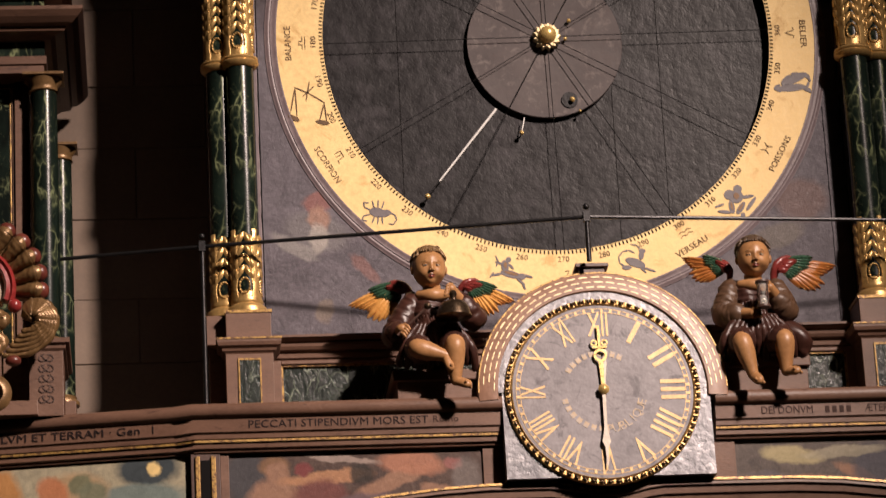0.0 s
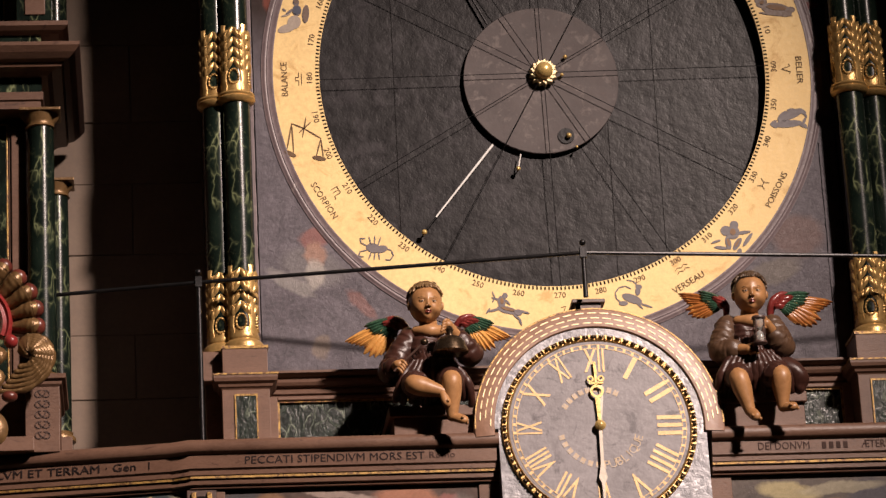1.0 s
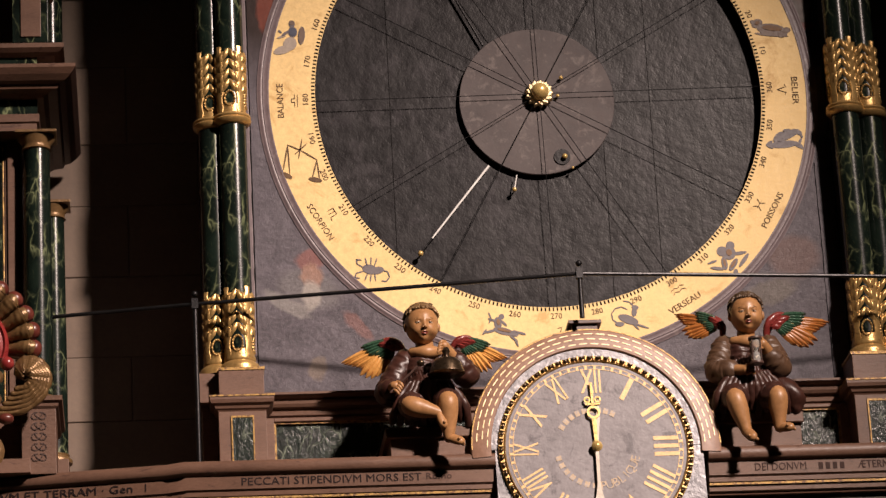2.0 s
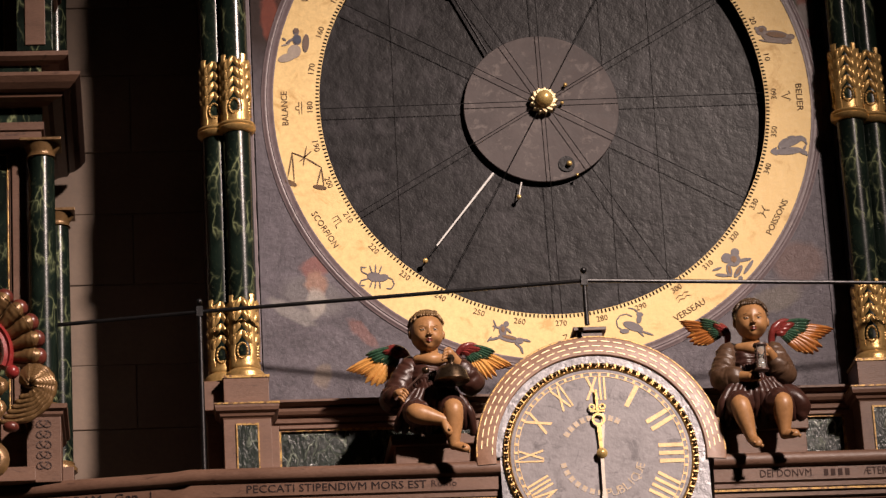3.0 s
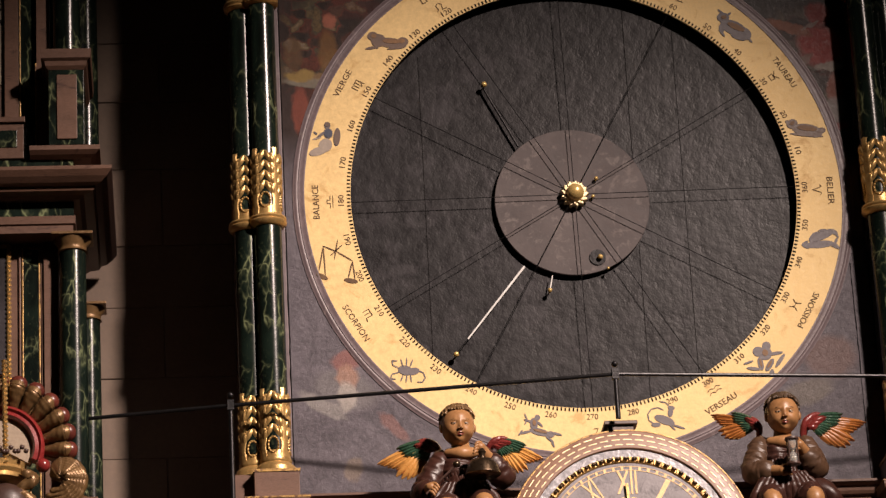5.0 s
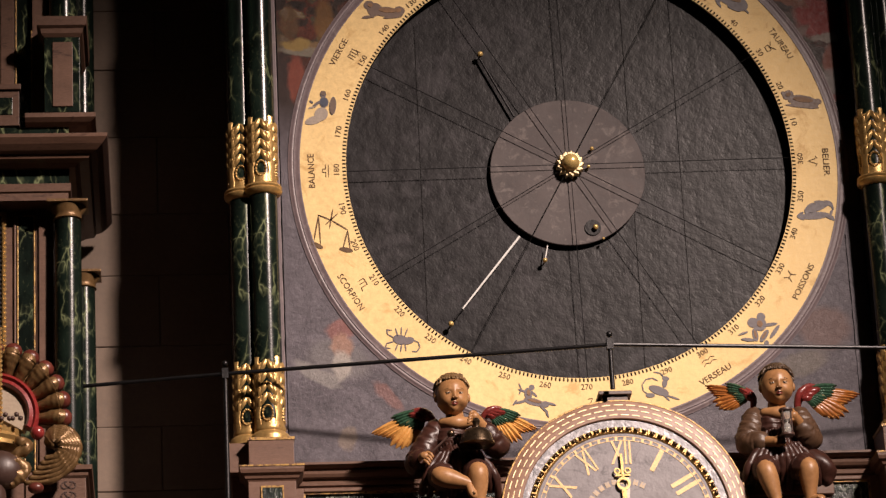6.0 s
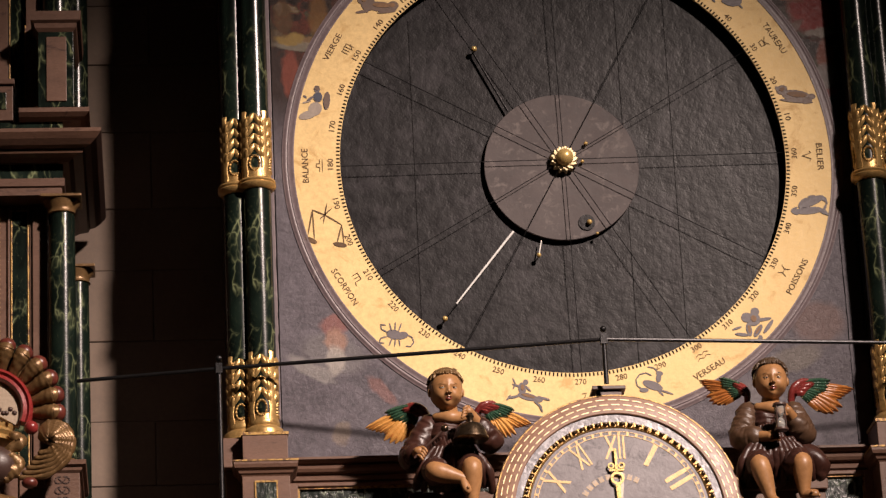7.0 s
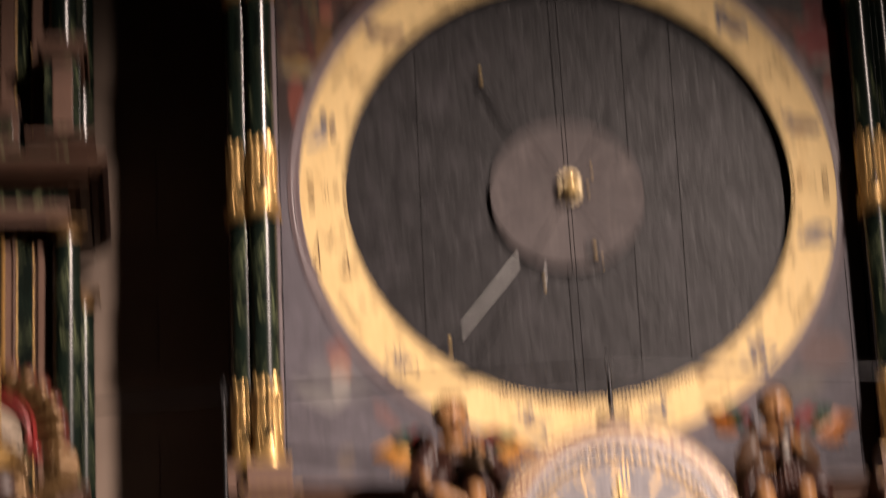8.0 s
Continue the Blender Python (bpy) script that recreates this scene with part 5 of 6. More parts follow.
def limb(bm, pts, mat, n=14, folds=0.0, flat=1.0, steps=6):
    """Round limb through (x, y, z, radius) stations, with rounded ends and optional ring folds."""
    pts = [(Vector(p[:3]), p[3]) for p in pts]
    fine = []
    for i in range(len(pts) - 1):
        p0, p1, p2, p3 = pts[max(i - 1, 0)], pts[i], pts[i + 1], pts[min(i + 2, len(pts) - 1)]
        for k in range(steps):
            t = k / steps
            h = [-0.5 * t ** 3 + t * t - 0.5 * t, 1.5 * t ** 3 - 2.5 * t * t + 1, -1.5 * t ** 3 + 2 * t * t + 0.5 * t, 0.5 * t ** 3 - 0.5 * t * t]
            fine.append((p0[0] * h[0] + p1[0] * h[1] + p2[0] * h[2] + p3[0] * h[3], max(0.002, p0[1] * h[0] + p1[1] * h[1] + p2[1] * h[2] + p3[1] * h[3])))
    fine.append(pts[-1])
    d0, d1 = (fine[0][0] - fine[1][0]).normalized(), (fine[-1][0] - fine[-2][0]).normalized()
    ends0 = [(fine[0][0] + d0 * fine[0][1] * math.sin(a), fine[0][1] * math.cos(a)) for a in (1.45, 1.0, 0.5)]
    ends1 = [(fine[-1][0] + d1 * fine[-1][1] * math.sin(a), fine[-1][1] * math.cos(a)) for a in (0.5, 1.0, 1.45)]
    line = ends0 + fine + ends1
    rings, ref = [], None
    for i, (p, r) in enumerate(line):
        d = (line[min(i + 1, len(line) - 1)][0] - line[max(i - 1, 0)][0]).normalized()
        u = (ref - d * ref.dot(d)).normalized() if ref else d.orthogonal().normalized()
        ref = u
        v = d.cross(u)
        ring = []
        for k in range(n):
            a = 2 * math.pi * k / n
            rr_ = r * (1 + folds * math.sin(3 * a + i * 0.9) + folds * 0.7 * math.sin(i * 1.7 + a))
            ring.append(p + (u * math.cos(a) + v * math.sin(a) * flat) * rr_)
        rings.append(ring)
    k0 = len(bm.faces)
    loft(bm, rings, mat=mat)
    bm.faces.ensure_lookup_table()
    for f in bm.faces[k0:]:
        f.smooth = True


# ---- carved shell cartouche before the tower ----
shell = thing("shell_cartouche", (-2.497, -0.50, 5.64), "carved shell cartouche with red arch, gilded ribs and knobs", "carving")
part("field", ring_sweep(bmesh.new(), [(0.002, 0.0), (0.135, 0.0), (0.135, 0.05), (0.002, 0.05)], 48, -30, 210), M["ivory"], shell, "cream painted field")
part("arch", ring_sweep(bmesh.new(), [(0.130, 0.05), (0.130, -0.015), (0.140, -0.03), (0.155, -0.022), (0.165, -0.034), (0.178, -0.02), (0.182, 0.05)], 56, -22, 202), M["red"], shell, "glossy red arched moulding", True)
part("shell_back", ring_sweep(bmesh.new(), [(0.16, 0.05), (0.16, 0.012), (0.21, 0.004), (0.268, -0.004), (0.272, 0.05)], 56, -12, 192), M["bronze"], shell, smooth=True)
for i in range(13):
    a = radians(-4 + 15.7 * i)
    bm = bmesh.new()
    q = Euler((0, -a, 0)).to_quaternion()
    ca, sa = math.cos(a), math.sin(a)
    limb(bm, [(0.176 * ca, 0.012, 0.176 * sa, 0.019), (0.215 * ca, -0.008, 0.215 * sa, 0.026), (0.252 * ca, -0.022, 0.252 * sa, 0.033), (0.268 * ca, -0.024, 0.268 * sa, 0.034)], 0, 14, 0.05)
    for s in (-1, 0, 1):
        b0, b1 = a + s * 0.045, a + s * 0.075
        rod(bm, (0.185 * math.cos(b0), -0.014, 0.185 * math.sin(b0)), (0.258 * math.cos(b1), -0.052 + 0.008 * abs(s), 0.258 * math.sin(b1)), 0.003, 0.005, 6)
    part("rib", bm, M["bronze"], shell, "gilded ribbed shell lobe", True)
    bm = bmesh.new()
    ball(bm, (0.283 * math.cos(a), -0.018, 0.283 * math.sin(a)), 1.0, 2, 0, (0.032, 0.034, 0.038), q)
    ball(bm, (0.262 * math.cos(a), -0.032, 0.262 * math.sin(a)), 1.0, 2, 0, (0.022, 0.016, 0.032), q)
    part("knob", bm, M["red_brown"], shell, "red lacquered knob", True)
bm = bmesh.new()
ball(bm, (0.172, -0.03, -0.085), 0.030, 2)
part("knob", bm, M["red"], shell, "red lacquered knob", True)
bm = lathe(bmesh.new(), [(0.10, -0.20), (0.125, -0.19), (0.118, -0.17), (0.13, -0.155), (0.12, -0.14), (0.125, -0.12), (0.06, -0.115)], 28, (-0.02, 0.05, 0.06))
part("crown_band", bm, M["gold"], shell, "gilded band", True)
for k in range(3):
    bm = bmesh.new()
    x = 0.03 + 0.045 * k - 0.03
    for dx, dz in ((0, 0.016), (-0.016, 0), (0.016, 0)):
        ball(bm, (x + dx, -0.075, -0.035 + dz), 0.012, 1)
    part("trefoil", bm, M["wood_dark_and_shade"], shell, smooth=True)
bm = bmesh.new()
ball(bm, (0.02, -0.03, -0.24), 1.0, 2, 0, (0.10, 0.07, 0.085))
ball(bm, (-0.02, -0.03, -0.36), 1.0, 2, 0, (0.07, 0.06, 0.10))
part("bracket", bm, M["wood_dark_and_shade"], shell, "dark carved bracket", True)


def volute(bm, centre, r0, turns, start, sense, w0, w1, tail, y):
    """Spiral scroll in the x-z plane, thick and ridged."""
    pts = []
    n = int(turns * 22)
    for i in range(n + 1):
        t = i / n
        a = radians(start) + sense * 2 * math.pi * turns * t
        r = r0 * (1 - t) ** 0.8 + 0.006
        pts.append((Vector((centre[0] + r * math.cos(a), y - 0.02 * t, centre[1] + r * math.sin(a))), w0 + (w1 - w0) * t))
    pts = [(Vector((p[0], y, p[1])), w) for p, w in tail] + pts
    rings = []
    for i, (p, w) in enumerate(pts):
        d = (pts[min(i + 1, len(pts) - 1)][0] - pts[max(i - 1, 0)][0]).normalized()
        side = d.cross(Vector((0, 1, 0))).normalized()
        ring = []
        for k in range(12):
            th = 2 * math.pi * k / 12
            rr_ = w * (1 + 0.22 * math.cos(3 * th))
            ring.append(p + side * math.cos(th) * rr_ + Vector((0, 1, 0)) * math.sin(th) * rr_ * 1.3)
        rings.append(ring)
    return loft(bm, rings)


part("scroll", volute(bmesh.new(), (0.075, -0.46), 0.062, 1.3, 75, -1, 0.021, 0.010, [((-0.06, -0.36), 0.016), ((0.02, -0.375), 0.020), ((0.07, -0.392), 0.022)], -0.02), M["bronze"], shell, "gilded lower scroll", True)
CURL = [(0.127, -0.289), (0.226, -0.283), (0.296, -0.237), (0.331, -0.174), (0.329, -0.121), (0.298, -0.079), (0.252, -0.063), (0.221, -0.085), (0.213, -0.123), (0.239, -0.139)]
EYE_OF_CURL = (0.247, -0.152)
bm = bmesh.new()
for k in range(6):
    f = 1.0 - 0.135 * k
    line = []
    for q, (x, z) in enumerate(CURL):
        w = 0.0105 + 0.0095 * math.sin(math.pi * q / (len(CURL) - 1))
        line.append((EYE_OF_CURL[0] + (x - EYE_OF_CURL[0]) * f, -0.025 - 0.007 * k + 0.02 * abs(q - 4) / 5, EYE_OF_CURL[1] + (z - EYE_OF_CURL[1]) * f, w))
    limb(bm, line, 0, 12, 0.10)
part("acanthus_leaf", bm, M["bronze"], shell, "gilded ridged acanthus leaf curling over", True)
bm = bmesh.new()
limb(bm, [(0.10 + 0.030 * math.sin(k * 1.9), -0.04, -0.12 - 0.030 * k, 0.030 if k % 2 else 0.020) for k in range(7)], 0, 14, 0.12)
part("acanthus_stem", bm, M["bronze"], shell, smooth=True)
bm = bmesh.new()
ball(bm, (0.165, -0.03, -0.318), 1.0, 2, 0, (0.034, 0.028, 0.024))
part("knob", bm, M["red_brown"], shell, "red lacquered knob", True)
bm = rod(bmesh.new(), (0.118, 0.05, -0.10), (0.118, 0.05, -0.42), 0.004, n=8)
part("thin_gold_rod", bm, M["gold_line"], shell)
tagged(mesh_object("gilded_cord", twist(bmesh.new(), (-2.474, -0.56, 5.56), (-2.478, -0.56, 6.0), 0.012, 11), M["gold"], smooth=True), "twisted gilt cord hanging before the red arch", "cord")

# ---- winged child statues ----
M["skin"] = surface("painted_skin", (0.36, 0.185, 0.076), (0.25, 0.120, 0.046), 14.0, 0.42, 0, 0.25, 60, vary=False, gloss=0.4)
M["robe"] = surface("brown_glazed_robe", (0.050, 0.019, 0.013), (0.022, 0.010, 0.008), 16.0, 0.38, 0, 0.5, 60, vary=False, gloss=0.35)
M["robe_pale"] = surface("brown_woollen_robe", (0.085, 0.045, 0.024), (0.05, 0.027, 0.016), 16.0, 0.45, 0, 0.5, 60, vary=False)
M["hair"] = surface("gilt_brown_hair", (0.20, 0.12, 0.05), (0.11, 0.062, 0.028), 40.0, 0.38, 0.2, 0.5, 90, vary=False)
M["hair_dark"] = surface("dark_brown_hair", (0.075, 0.045, 0.024), (0.04, 0.024, 0.014), 40.0, 0.42, 0.1, 0.5, 90, vary=False)
M["w_red"] = surface("wing_red", (0.19, 0.028, 0.024), (0.09, 0.015, 0.013), 20.0, 0.28, 0, 0.4, 90, vary=False)
M["w_green"] = surface("wing_green", (0.032, 0.080, 0.046), (0.016, 0.042, 0.027), 20.0, 0.28, 0, 0.4, 90, vary=False)
M["w_orange"] = surface("wing_orange", (0.60, 0.31, 0.085), (0.44, 0.19, 0.045), 16.0, 0.3, 0, 0.4, 90, vary=False)
M["w_tip"] = surface("wing_deep_orange", (0.34, 0.12, 0.026), (0.20, 0.07, 0.02), 16.0, 0.32, 0, 0.4, 90, vary=False)
M["w_edge"] = surface("wing_pale_edge", (0.34, 0.26, 0.10), (0.20, 0.17, 0.07), 18.0, 0.32, 0.1, 0.3, 90, vary=False)
M["lip"] = surface("painted_lip", (0.30, 0.07, 0.05), (0.24, 0.055, 0.04), 20.0, 0.3, 0, 0.1, 90, vary=False)
M["eye_white"] = surface("painted_eye_white", (0.42, 0.34, 0.25), (0.36, 0.28, 0.20), 20.0, 0.35, 0, 0.1, 90, vary=False)
M["eye"] = surface("painted_eye", (0.05, 0.03, 0.02), (0.04, 0.025, 0.018), 20.0, 0.25, 0, 0.1, 90, vary=False)


def feather(bm, a, b, w, th, mat, ridge=None):
    a, b = Vector(a), Vector(b)
    d = b - a
    ln = d.length
    side = (d.normalized()).cross(Vector((0, 1, 0))).normalized()
    rings = []
    for i in range(9):
        t = i / 8
        wid = w * (0.45 + 0.75 * math.sin(math.pi * min(1, t * 0.78 + 0.12))) * (1.0 if t < 0.85 else math.sqrt(max(0.02, 1 - ((t - 0.85) / 0.16) ** 2)))
        c = a + d * t + Vector((0, -0.010 * math.sin(math.pi * t), 0))
        rings.append([c + side * wid, c + side * wid * 0.5 + Vector((0, -th * 0.55, 0)), c + Vector((0, -th * 0.9, 0)), c - side * wid * 0.5 + Vector((0, -th * 0.55, 0)), c - side * wid, c + Vector((0, th * 0.5, 0))])
    k0 = len(bm.faces)
    loft(bm, rings, mat=mat)
    if ridge is not None:
        for s in (-0.85, -0.3, 0.3, 0.85):
            rod(bm, a + d * 0.12 + side * w * s + Vector((0, -th * 0.75, 0)), b - d * 0.14 + side * w * s * 0.9 + Vector((0, -th * 0.9, 0)), 0.0017, 0.0012, 5, ridge)


def wing(bm, root, size, side, lift, mats):
    """Carved wing spread from the back: rounded red shoulder, green coverts, two fans of long gilt-orange feathers."""
    c, n = math.cos(radians(lift)), math.sin(radians(lift))

    def at(u, v, y):
        return Vector((root[0] + side * size * (u * c - v * n), root[1] + y, root[2] + size * (u * n + v * c)))

    for i in range(6):
        t = i / 5
        feather(bm, at(0.30 - 0.02 * t, 0.13 - 0.16 * t, 0.003 * (i % 2)), at(1.02 - 0.31 * t ** 1.2, -0.18 - 0.10 * t, 0.010 + 0.003 * (i % 2)), 0.040 * size, 0.010, mats[2], mats[3])
    for i in range(5):
        t = i / 4
        feather(bm, at(0.30 - 0.10 * t, 0.02 - 0.10 * t, -0.008), at(0.72 - 0.36 * t, -0.41 - 0.08 * math.sin(math.pi * t) + 0.04 * t, -0.002), 0.048 * size, 0.011, mats[2], mats[3])
    for i in range(4):
        t = i / 3
        feather(bm, at(0.24, 0.17 - 0.10 * t, -0.012), at(0.70 - 0.12 * t, 0.055 - 0.13 * t, -0.008), 0.040 * size, 0.011, mats[1], mats[1])
    for i in range(5):
        t = i / 4
        feather(bm, at(0.16, 0.06 - 0.08 * t, -0.018), at(0.47 - 0.22 * t, -0.10 - 0.11 * t + 0.03 * t * t, -0.014), 0.044 * size, 0.012, mats[1], mats[4])
    limb(bm, [(*at(-0.06, -0.16, 0.0), 0.050 * size), (*at(0.02, 0.02, -0.012), 0.085 * size), (*at(0.13, 0.12, -0.016), 0.100 * size), (*at(0.28, 0.165, -0.012), 0.070 * size), (*at(0.46, 0.115, -0.004), 0.030 * size)], mats[0], 16, 0.03, 0.7)
    for i in range(3):
        feather(bm, at(0.06 + 0.04 * i, 0.02 + 0.03 * i, -0.026), at(0.24 + 0.09 * i, -0.02 + 0.05 * i, -0.024), 0.045 * size, 0.011, mats[0], mats[0])


def fingers(bm, at, way, spread, mat, n=4, ln=0.030, r=0.0072):
    at, way, spread = Vector(at), Vector(way).normalized(), Vector(spread).normalized()
    ball(bm, at, 1.0, 2, mat, (0.023, 0.020, 0.020))
    for k in range(n):
        s = at + spread * (k - (n - 1) / 2) * 0.0125
        limb(bm, [(*s, r), (*(s + way * ln * 0.6 + Vector((0, -0.008, 0))), r), (*(s + way * ln + Vector((0, -0.004, -0.006))), r * 0.85)], mat, 8)


def foot(bm, heel, toe, mat):
    heel, toe = Vector(heel), Vector(toe)
    limb(bm, [(*heel, 0.022), (*heel.lerp(toe, 0.5), 0.023), (*heel.lerp(toe, 0.9), 0.022)], mat, flat=0.8)
    d = (toe - heel).normalized()
    side = d.cross(Vector((0, 0.4, 1))).normalized()
    for k in range(5):
        ball(bm, toe + side * (k - 2) * 0.0098 + d * (0.006 - 0.002 * abs(k - 1)), 0.0078 if k else 0.0095, 1, mat)


# bulges of a child's face: (x, z) on the unit front, spread across and up, height in metres
FACE = ((0, -0.10, 0.11, 0.13, 0.013), (0, -0.20, 0.14, 0.07, 0.009), (0, 0.10, 0.09, 0.16, 0.004), (-0.36, 0.04, 0.19, 0.10, -0.0075), (0.36, 0.04, 0.19, 0.10, -0.0075),
        (-0.48, -0.36, 0.24, 0.22, 0.0085), (0.48, -0.36, 0.24, 0.22, 0.0085), (0, -0.40, 0.17, 0.045, 0.0065), (0, -0.455, 0.24, 0.022, -0.0035), (0, -0.51, 0.14, 0.045, 0.0065), (0, -0.585, 0.16, 0.035, -0.004),
        (0, -0.74, 0.20, 0.12, 0.0085), (-0.33, 0.20, 0.20, 0.05, 0.0035), (0.33, 0.20, 0.20, 0.05, 0.0035), (0, 0.5, 0.5, 0.25, 0.004))


def head_of(bm, c, turn, skin, hair, lip, eye, seed):
    c = Vector(c)
    q = Euler((radians(6), 0, radians(turn))).to_quaternion()
    k0 = len(bm.verts)
    got = bmesh.ops.create_icosphere(bm, subdivisions=5, radius=1.0)
    for v in got["verts"]:
        d = v.co.copy()
        out = 0.0
        if d.y < 0.05:
            for x, z, wx, wz, h in FACE:
                out += h * math.exp(-((d.x - x) / wx) ** 2 - ((d.z - z) / wz) ** 2) * min(1, (0.05 - d.y) * 3)
        jaw = 1 - 0.10 * max(0, -d.z - 0.45)
        v.co = Vector((d.x * 0.0685 * jaw, d.y * 0.074, d.z * 0.082)) + d * out
    for f in {f for v in got["verts"] for f in v.link_faces}:
        m = f.calc_center_median()
        dx, dz = m.x / 0.0685, m.z / 0.088
        f.smooth = True
        f.material_index = lip if m.y < 0 and (dx / 0.20) ** 2 + ((dz + 0.455) / 0.085) ** 2 < 1 else skin
    for s in (-1, 1):
        ball(bm, (s * 0.0245, -0.0600, 0.0035), 1.0, 3, 10, (0.0112, 0.0085, 0.0062))
        ball(bm, (s * 0.0240, -0.0663, 0.0033), 1.0, 2, eye, (0.0050, 0.0030, 0.0050))
        ball(bm, (s * 0.0245, -0.0610, 0.0080), 1.0, 2, skin, (0.0135, 0.0088, 0.0042), Euler((0, s * 0.12, 0)).to_quaternion())
        ball(bm, (s * 0.0245, -0.0605, -0.0030), 1.0, 2, skin, (0.0125, 0.0075, 0.0030))
        limb(bm, [(s * 0.011, -0.0695, 0.0175, 0.0012), (s * 0.025, -0.0675, 0.0215, 0.0017), (s * 0.039, -0.0590, 0.0180, 0.0010)], hair, 6)
        ball(bm, (s * 0.0685, 0.004, -0.006), 1.0, 2, skin, (0.009, 0.014, 0.020))
        ball(bm, (s * 0.0072, -0.0800, -0.0185), 1.0, 2, skin, (0.0052, 0.0055, 0.0045))
    ball(bm, (0, 0.012, 0.016), 1.0, 3, hair, (0.0715, 0.0705, 0.0745))
    rg = random.Random(seed)
    # wavy locks combed from the crown down to the brow, temples and nape
    for tier, count in ((0, 30), (1, 24), (2, 14)):
        for i in range(count):
            a = 2 * math.pi * (i + 0.5 * (tier % 2) + rg.uniform(-0.25, 0.25)) / count
            front = max(0.0, -math.sin(a))
            low = 0.62 - 0.30 * (1 - front) - 0.55 * max(0.0, math.sin(a)) if tier == 0 else (0.70 if tier == 1 else 0.86)
            if tier == 0 and front > 0.55:
                low = 0.66
            e1 = math.asin(max(-0.5, min(0.95, low)))
            e0 = e1 + (0.55 if tier == 0 else 0.50)
            wave = rg.choice((-1, 1)) * rg.uniform(0.06, 0.13)
            pts = []
            for k in range(5):
                t = k / 4
                e, b = e0 + (e1 - e0) * t, a + wave * math.sin(t * 5.5) + 0.10 * t * (1 if seed % 2 else -1)
                lift = 1.04 + 0.035 * math.sin(math.pi * t) + (0.05 if tier == 0 and k == 4 else 0)
                pts.append((0.0700 * lift * math.cos(e) * math.cos(b), 0.010 + 0.0720 * lift * math.cos(e) * math.sin(b), 0.014 + 0.0760 * lift * math.sin(e), 0.0078 - 0.0022 * abs(t - 0.5) * 2))
            limb(bm, pts, hair, 7)
    bm.verts.ensure_lookup_table()
    for v in bm.verts[k0:]:
        v.co = c + q @ v.co


def statue(name, J, label, mats, seed, turn):
    """J: joints in metres. One mesh; materials 0 skin, 1 robe, 2 hair, 3 red, 4 green, 5 orange, 6 deep orange, 7 lip, 8 eye, 9 sleeve."""
    bm = bmesh.new()
    base = Vector(J["lap"]) + Vector((0, 0.10, -0.06))
    H, N, C = Vector(J["head"]), Vector(J["neck"]), Vector(J["chest"])
    limb(bm, [(*(N + Vector((0, 0.01, -0.02))), 0.040), (*H.lerp(N, 0.4), 0.034)], 0)
    limb(bm, [(*(N + Vector((0, 0.03, -0.03))), 0.052), (*(C + Vector((0, 0.03, 0))), 0.088), (*(C + Vector((0.005, 0.03, -0.08))), 0.085), (*(Vector(J["lap"]) + Vector((0, 0.05, 0.02))), 0.098), (*base, 0.095)], 1, 56, 0.03, 0.85, 16)
    limb(bm, [(*(Vector(J["shL"]) + Vector((0.03, 0.01, -0.005))), 0.045), (*(Vector(J["shR"]) + Vector((-0.03, 0.01, -0.005))), 0.045)], 1, 16, 0.04)
    for s in "LR":
        sh, el, ha = (Vector(J[k + s]) for k in ("sh", "elb", "hand"))
        limb(bm, [(*sh, 0.046), (*sh.lerp(el, 0.5), 0.052), (*el, 0.054), (*el.lerp(ha, 0.42), 0.046)], 9, 40, 0.03, 1.0, 14)
        limb(bm, [(*el.lerp(ha, 0.3), 0.026), (*el.lerp(ha, 0.7), 0.024), (*ha, 0.020)], 0)
        fingers(bm, ha, J["way" + s], J["spread" + s], 0)
        hip = Vector(J["lap"]) + Vector((-0.055 if s == "L" else 0.055, 0.06, -0.03))
        kn, ft = Vector(J["knee" + s]), Vector(J["foot" + s])
        limb(bm, [(*hip, 0.066), (*hip.lerp(kn, 0.6), 0.060), (*hip.lerp(kn, 0.82), 0.056)], 1, 40, 0.03, 1.0, 14)
        limb(bm, [(*hip.lerp(kn, 0.6), 0.044), (*kn, 0.041), (*kn.lerp(ft, 0.35), 0.040), (*kn.lerp(ft, 0.75), 0.029), (*ft, 0.023)], 0, 16)
        foot(bm, ft, Vector(ft) + Vector(J["toe" + s]), 0)
    # skirt folds over the seat, gown folds from the shoulders to the belt
    rg = random.Random(seed)
    for k in range(11):
        x = -0.13 + 0.026 * k
        p = Vector(J["lap"])
        limb(bm, [(p.x + x * 0.6, p.y - 0.030, p.z + 0.045, 0.012), (p.x + x * 0.9, p.y - 0.052 + 0.02 * abs(k - 5) / 5, p.z - 0.01, 0.017), (p.x + x * 1.1, p.y - 0.035, p.z - 0.06, 0.018), (p.x + x * 1.2, p.y + 0.005, p.z - 0.10 - 0.03 * rg.random(), 0.014)], 1, 12, 0.05)
    for k in range(13):
        u = -1 + k / 6
        top = N + Vector((0.085 * u, -0.018 + 0.03 * abs(u), -0.045 - 0.012 * rg.random()))
        mid = C + Vector((0.068 * u, -0.048 + 0.045 * u * u, -0.035))
        low = Vector(J["lap"]) + Vector((0.082 * u + 0.012 * rg.uniform(-1, 1), -0.038 + 0.05 * u * u, 0.035))
        limb(bm, [(*top, 0.008), (*mid, 0.0105), (*low, 0.009)], 1, 8, 0.10)
    if "drape" in J:
        d = Vector(J["drape"])
        limb(bm, [(*(Vector(J["lap"]) + Vector((0.07, 0.05, 0.03))), 0.05), (*d, 0.045), (*(d + Vector((0.01, 0.02, -0.06))), 0.032)], 1, 16, 0.09)
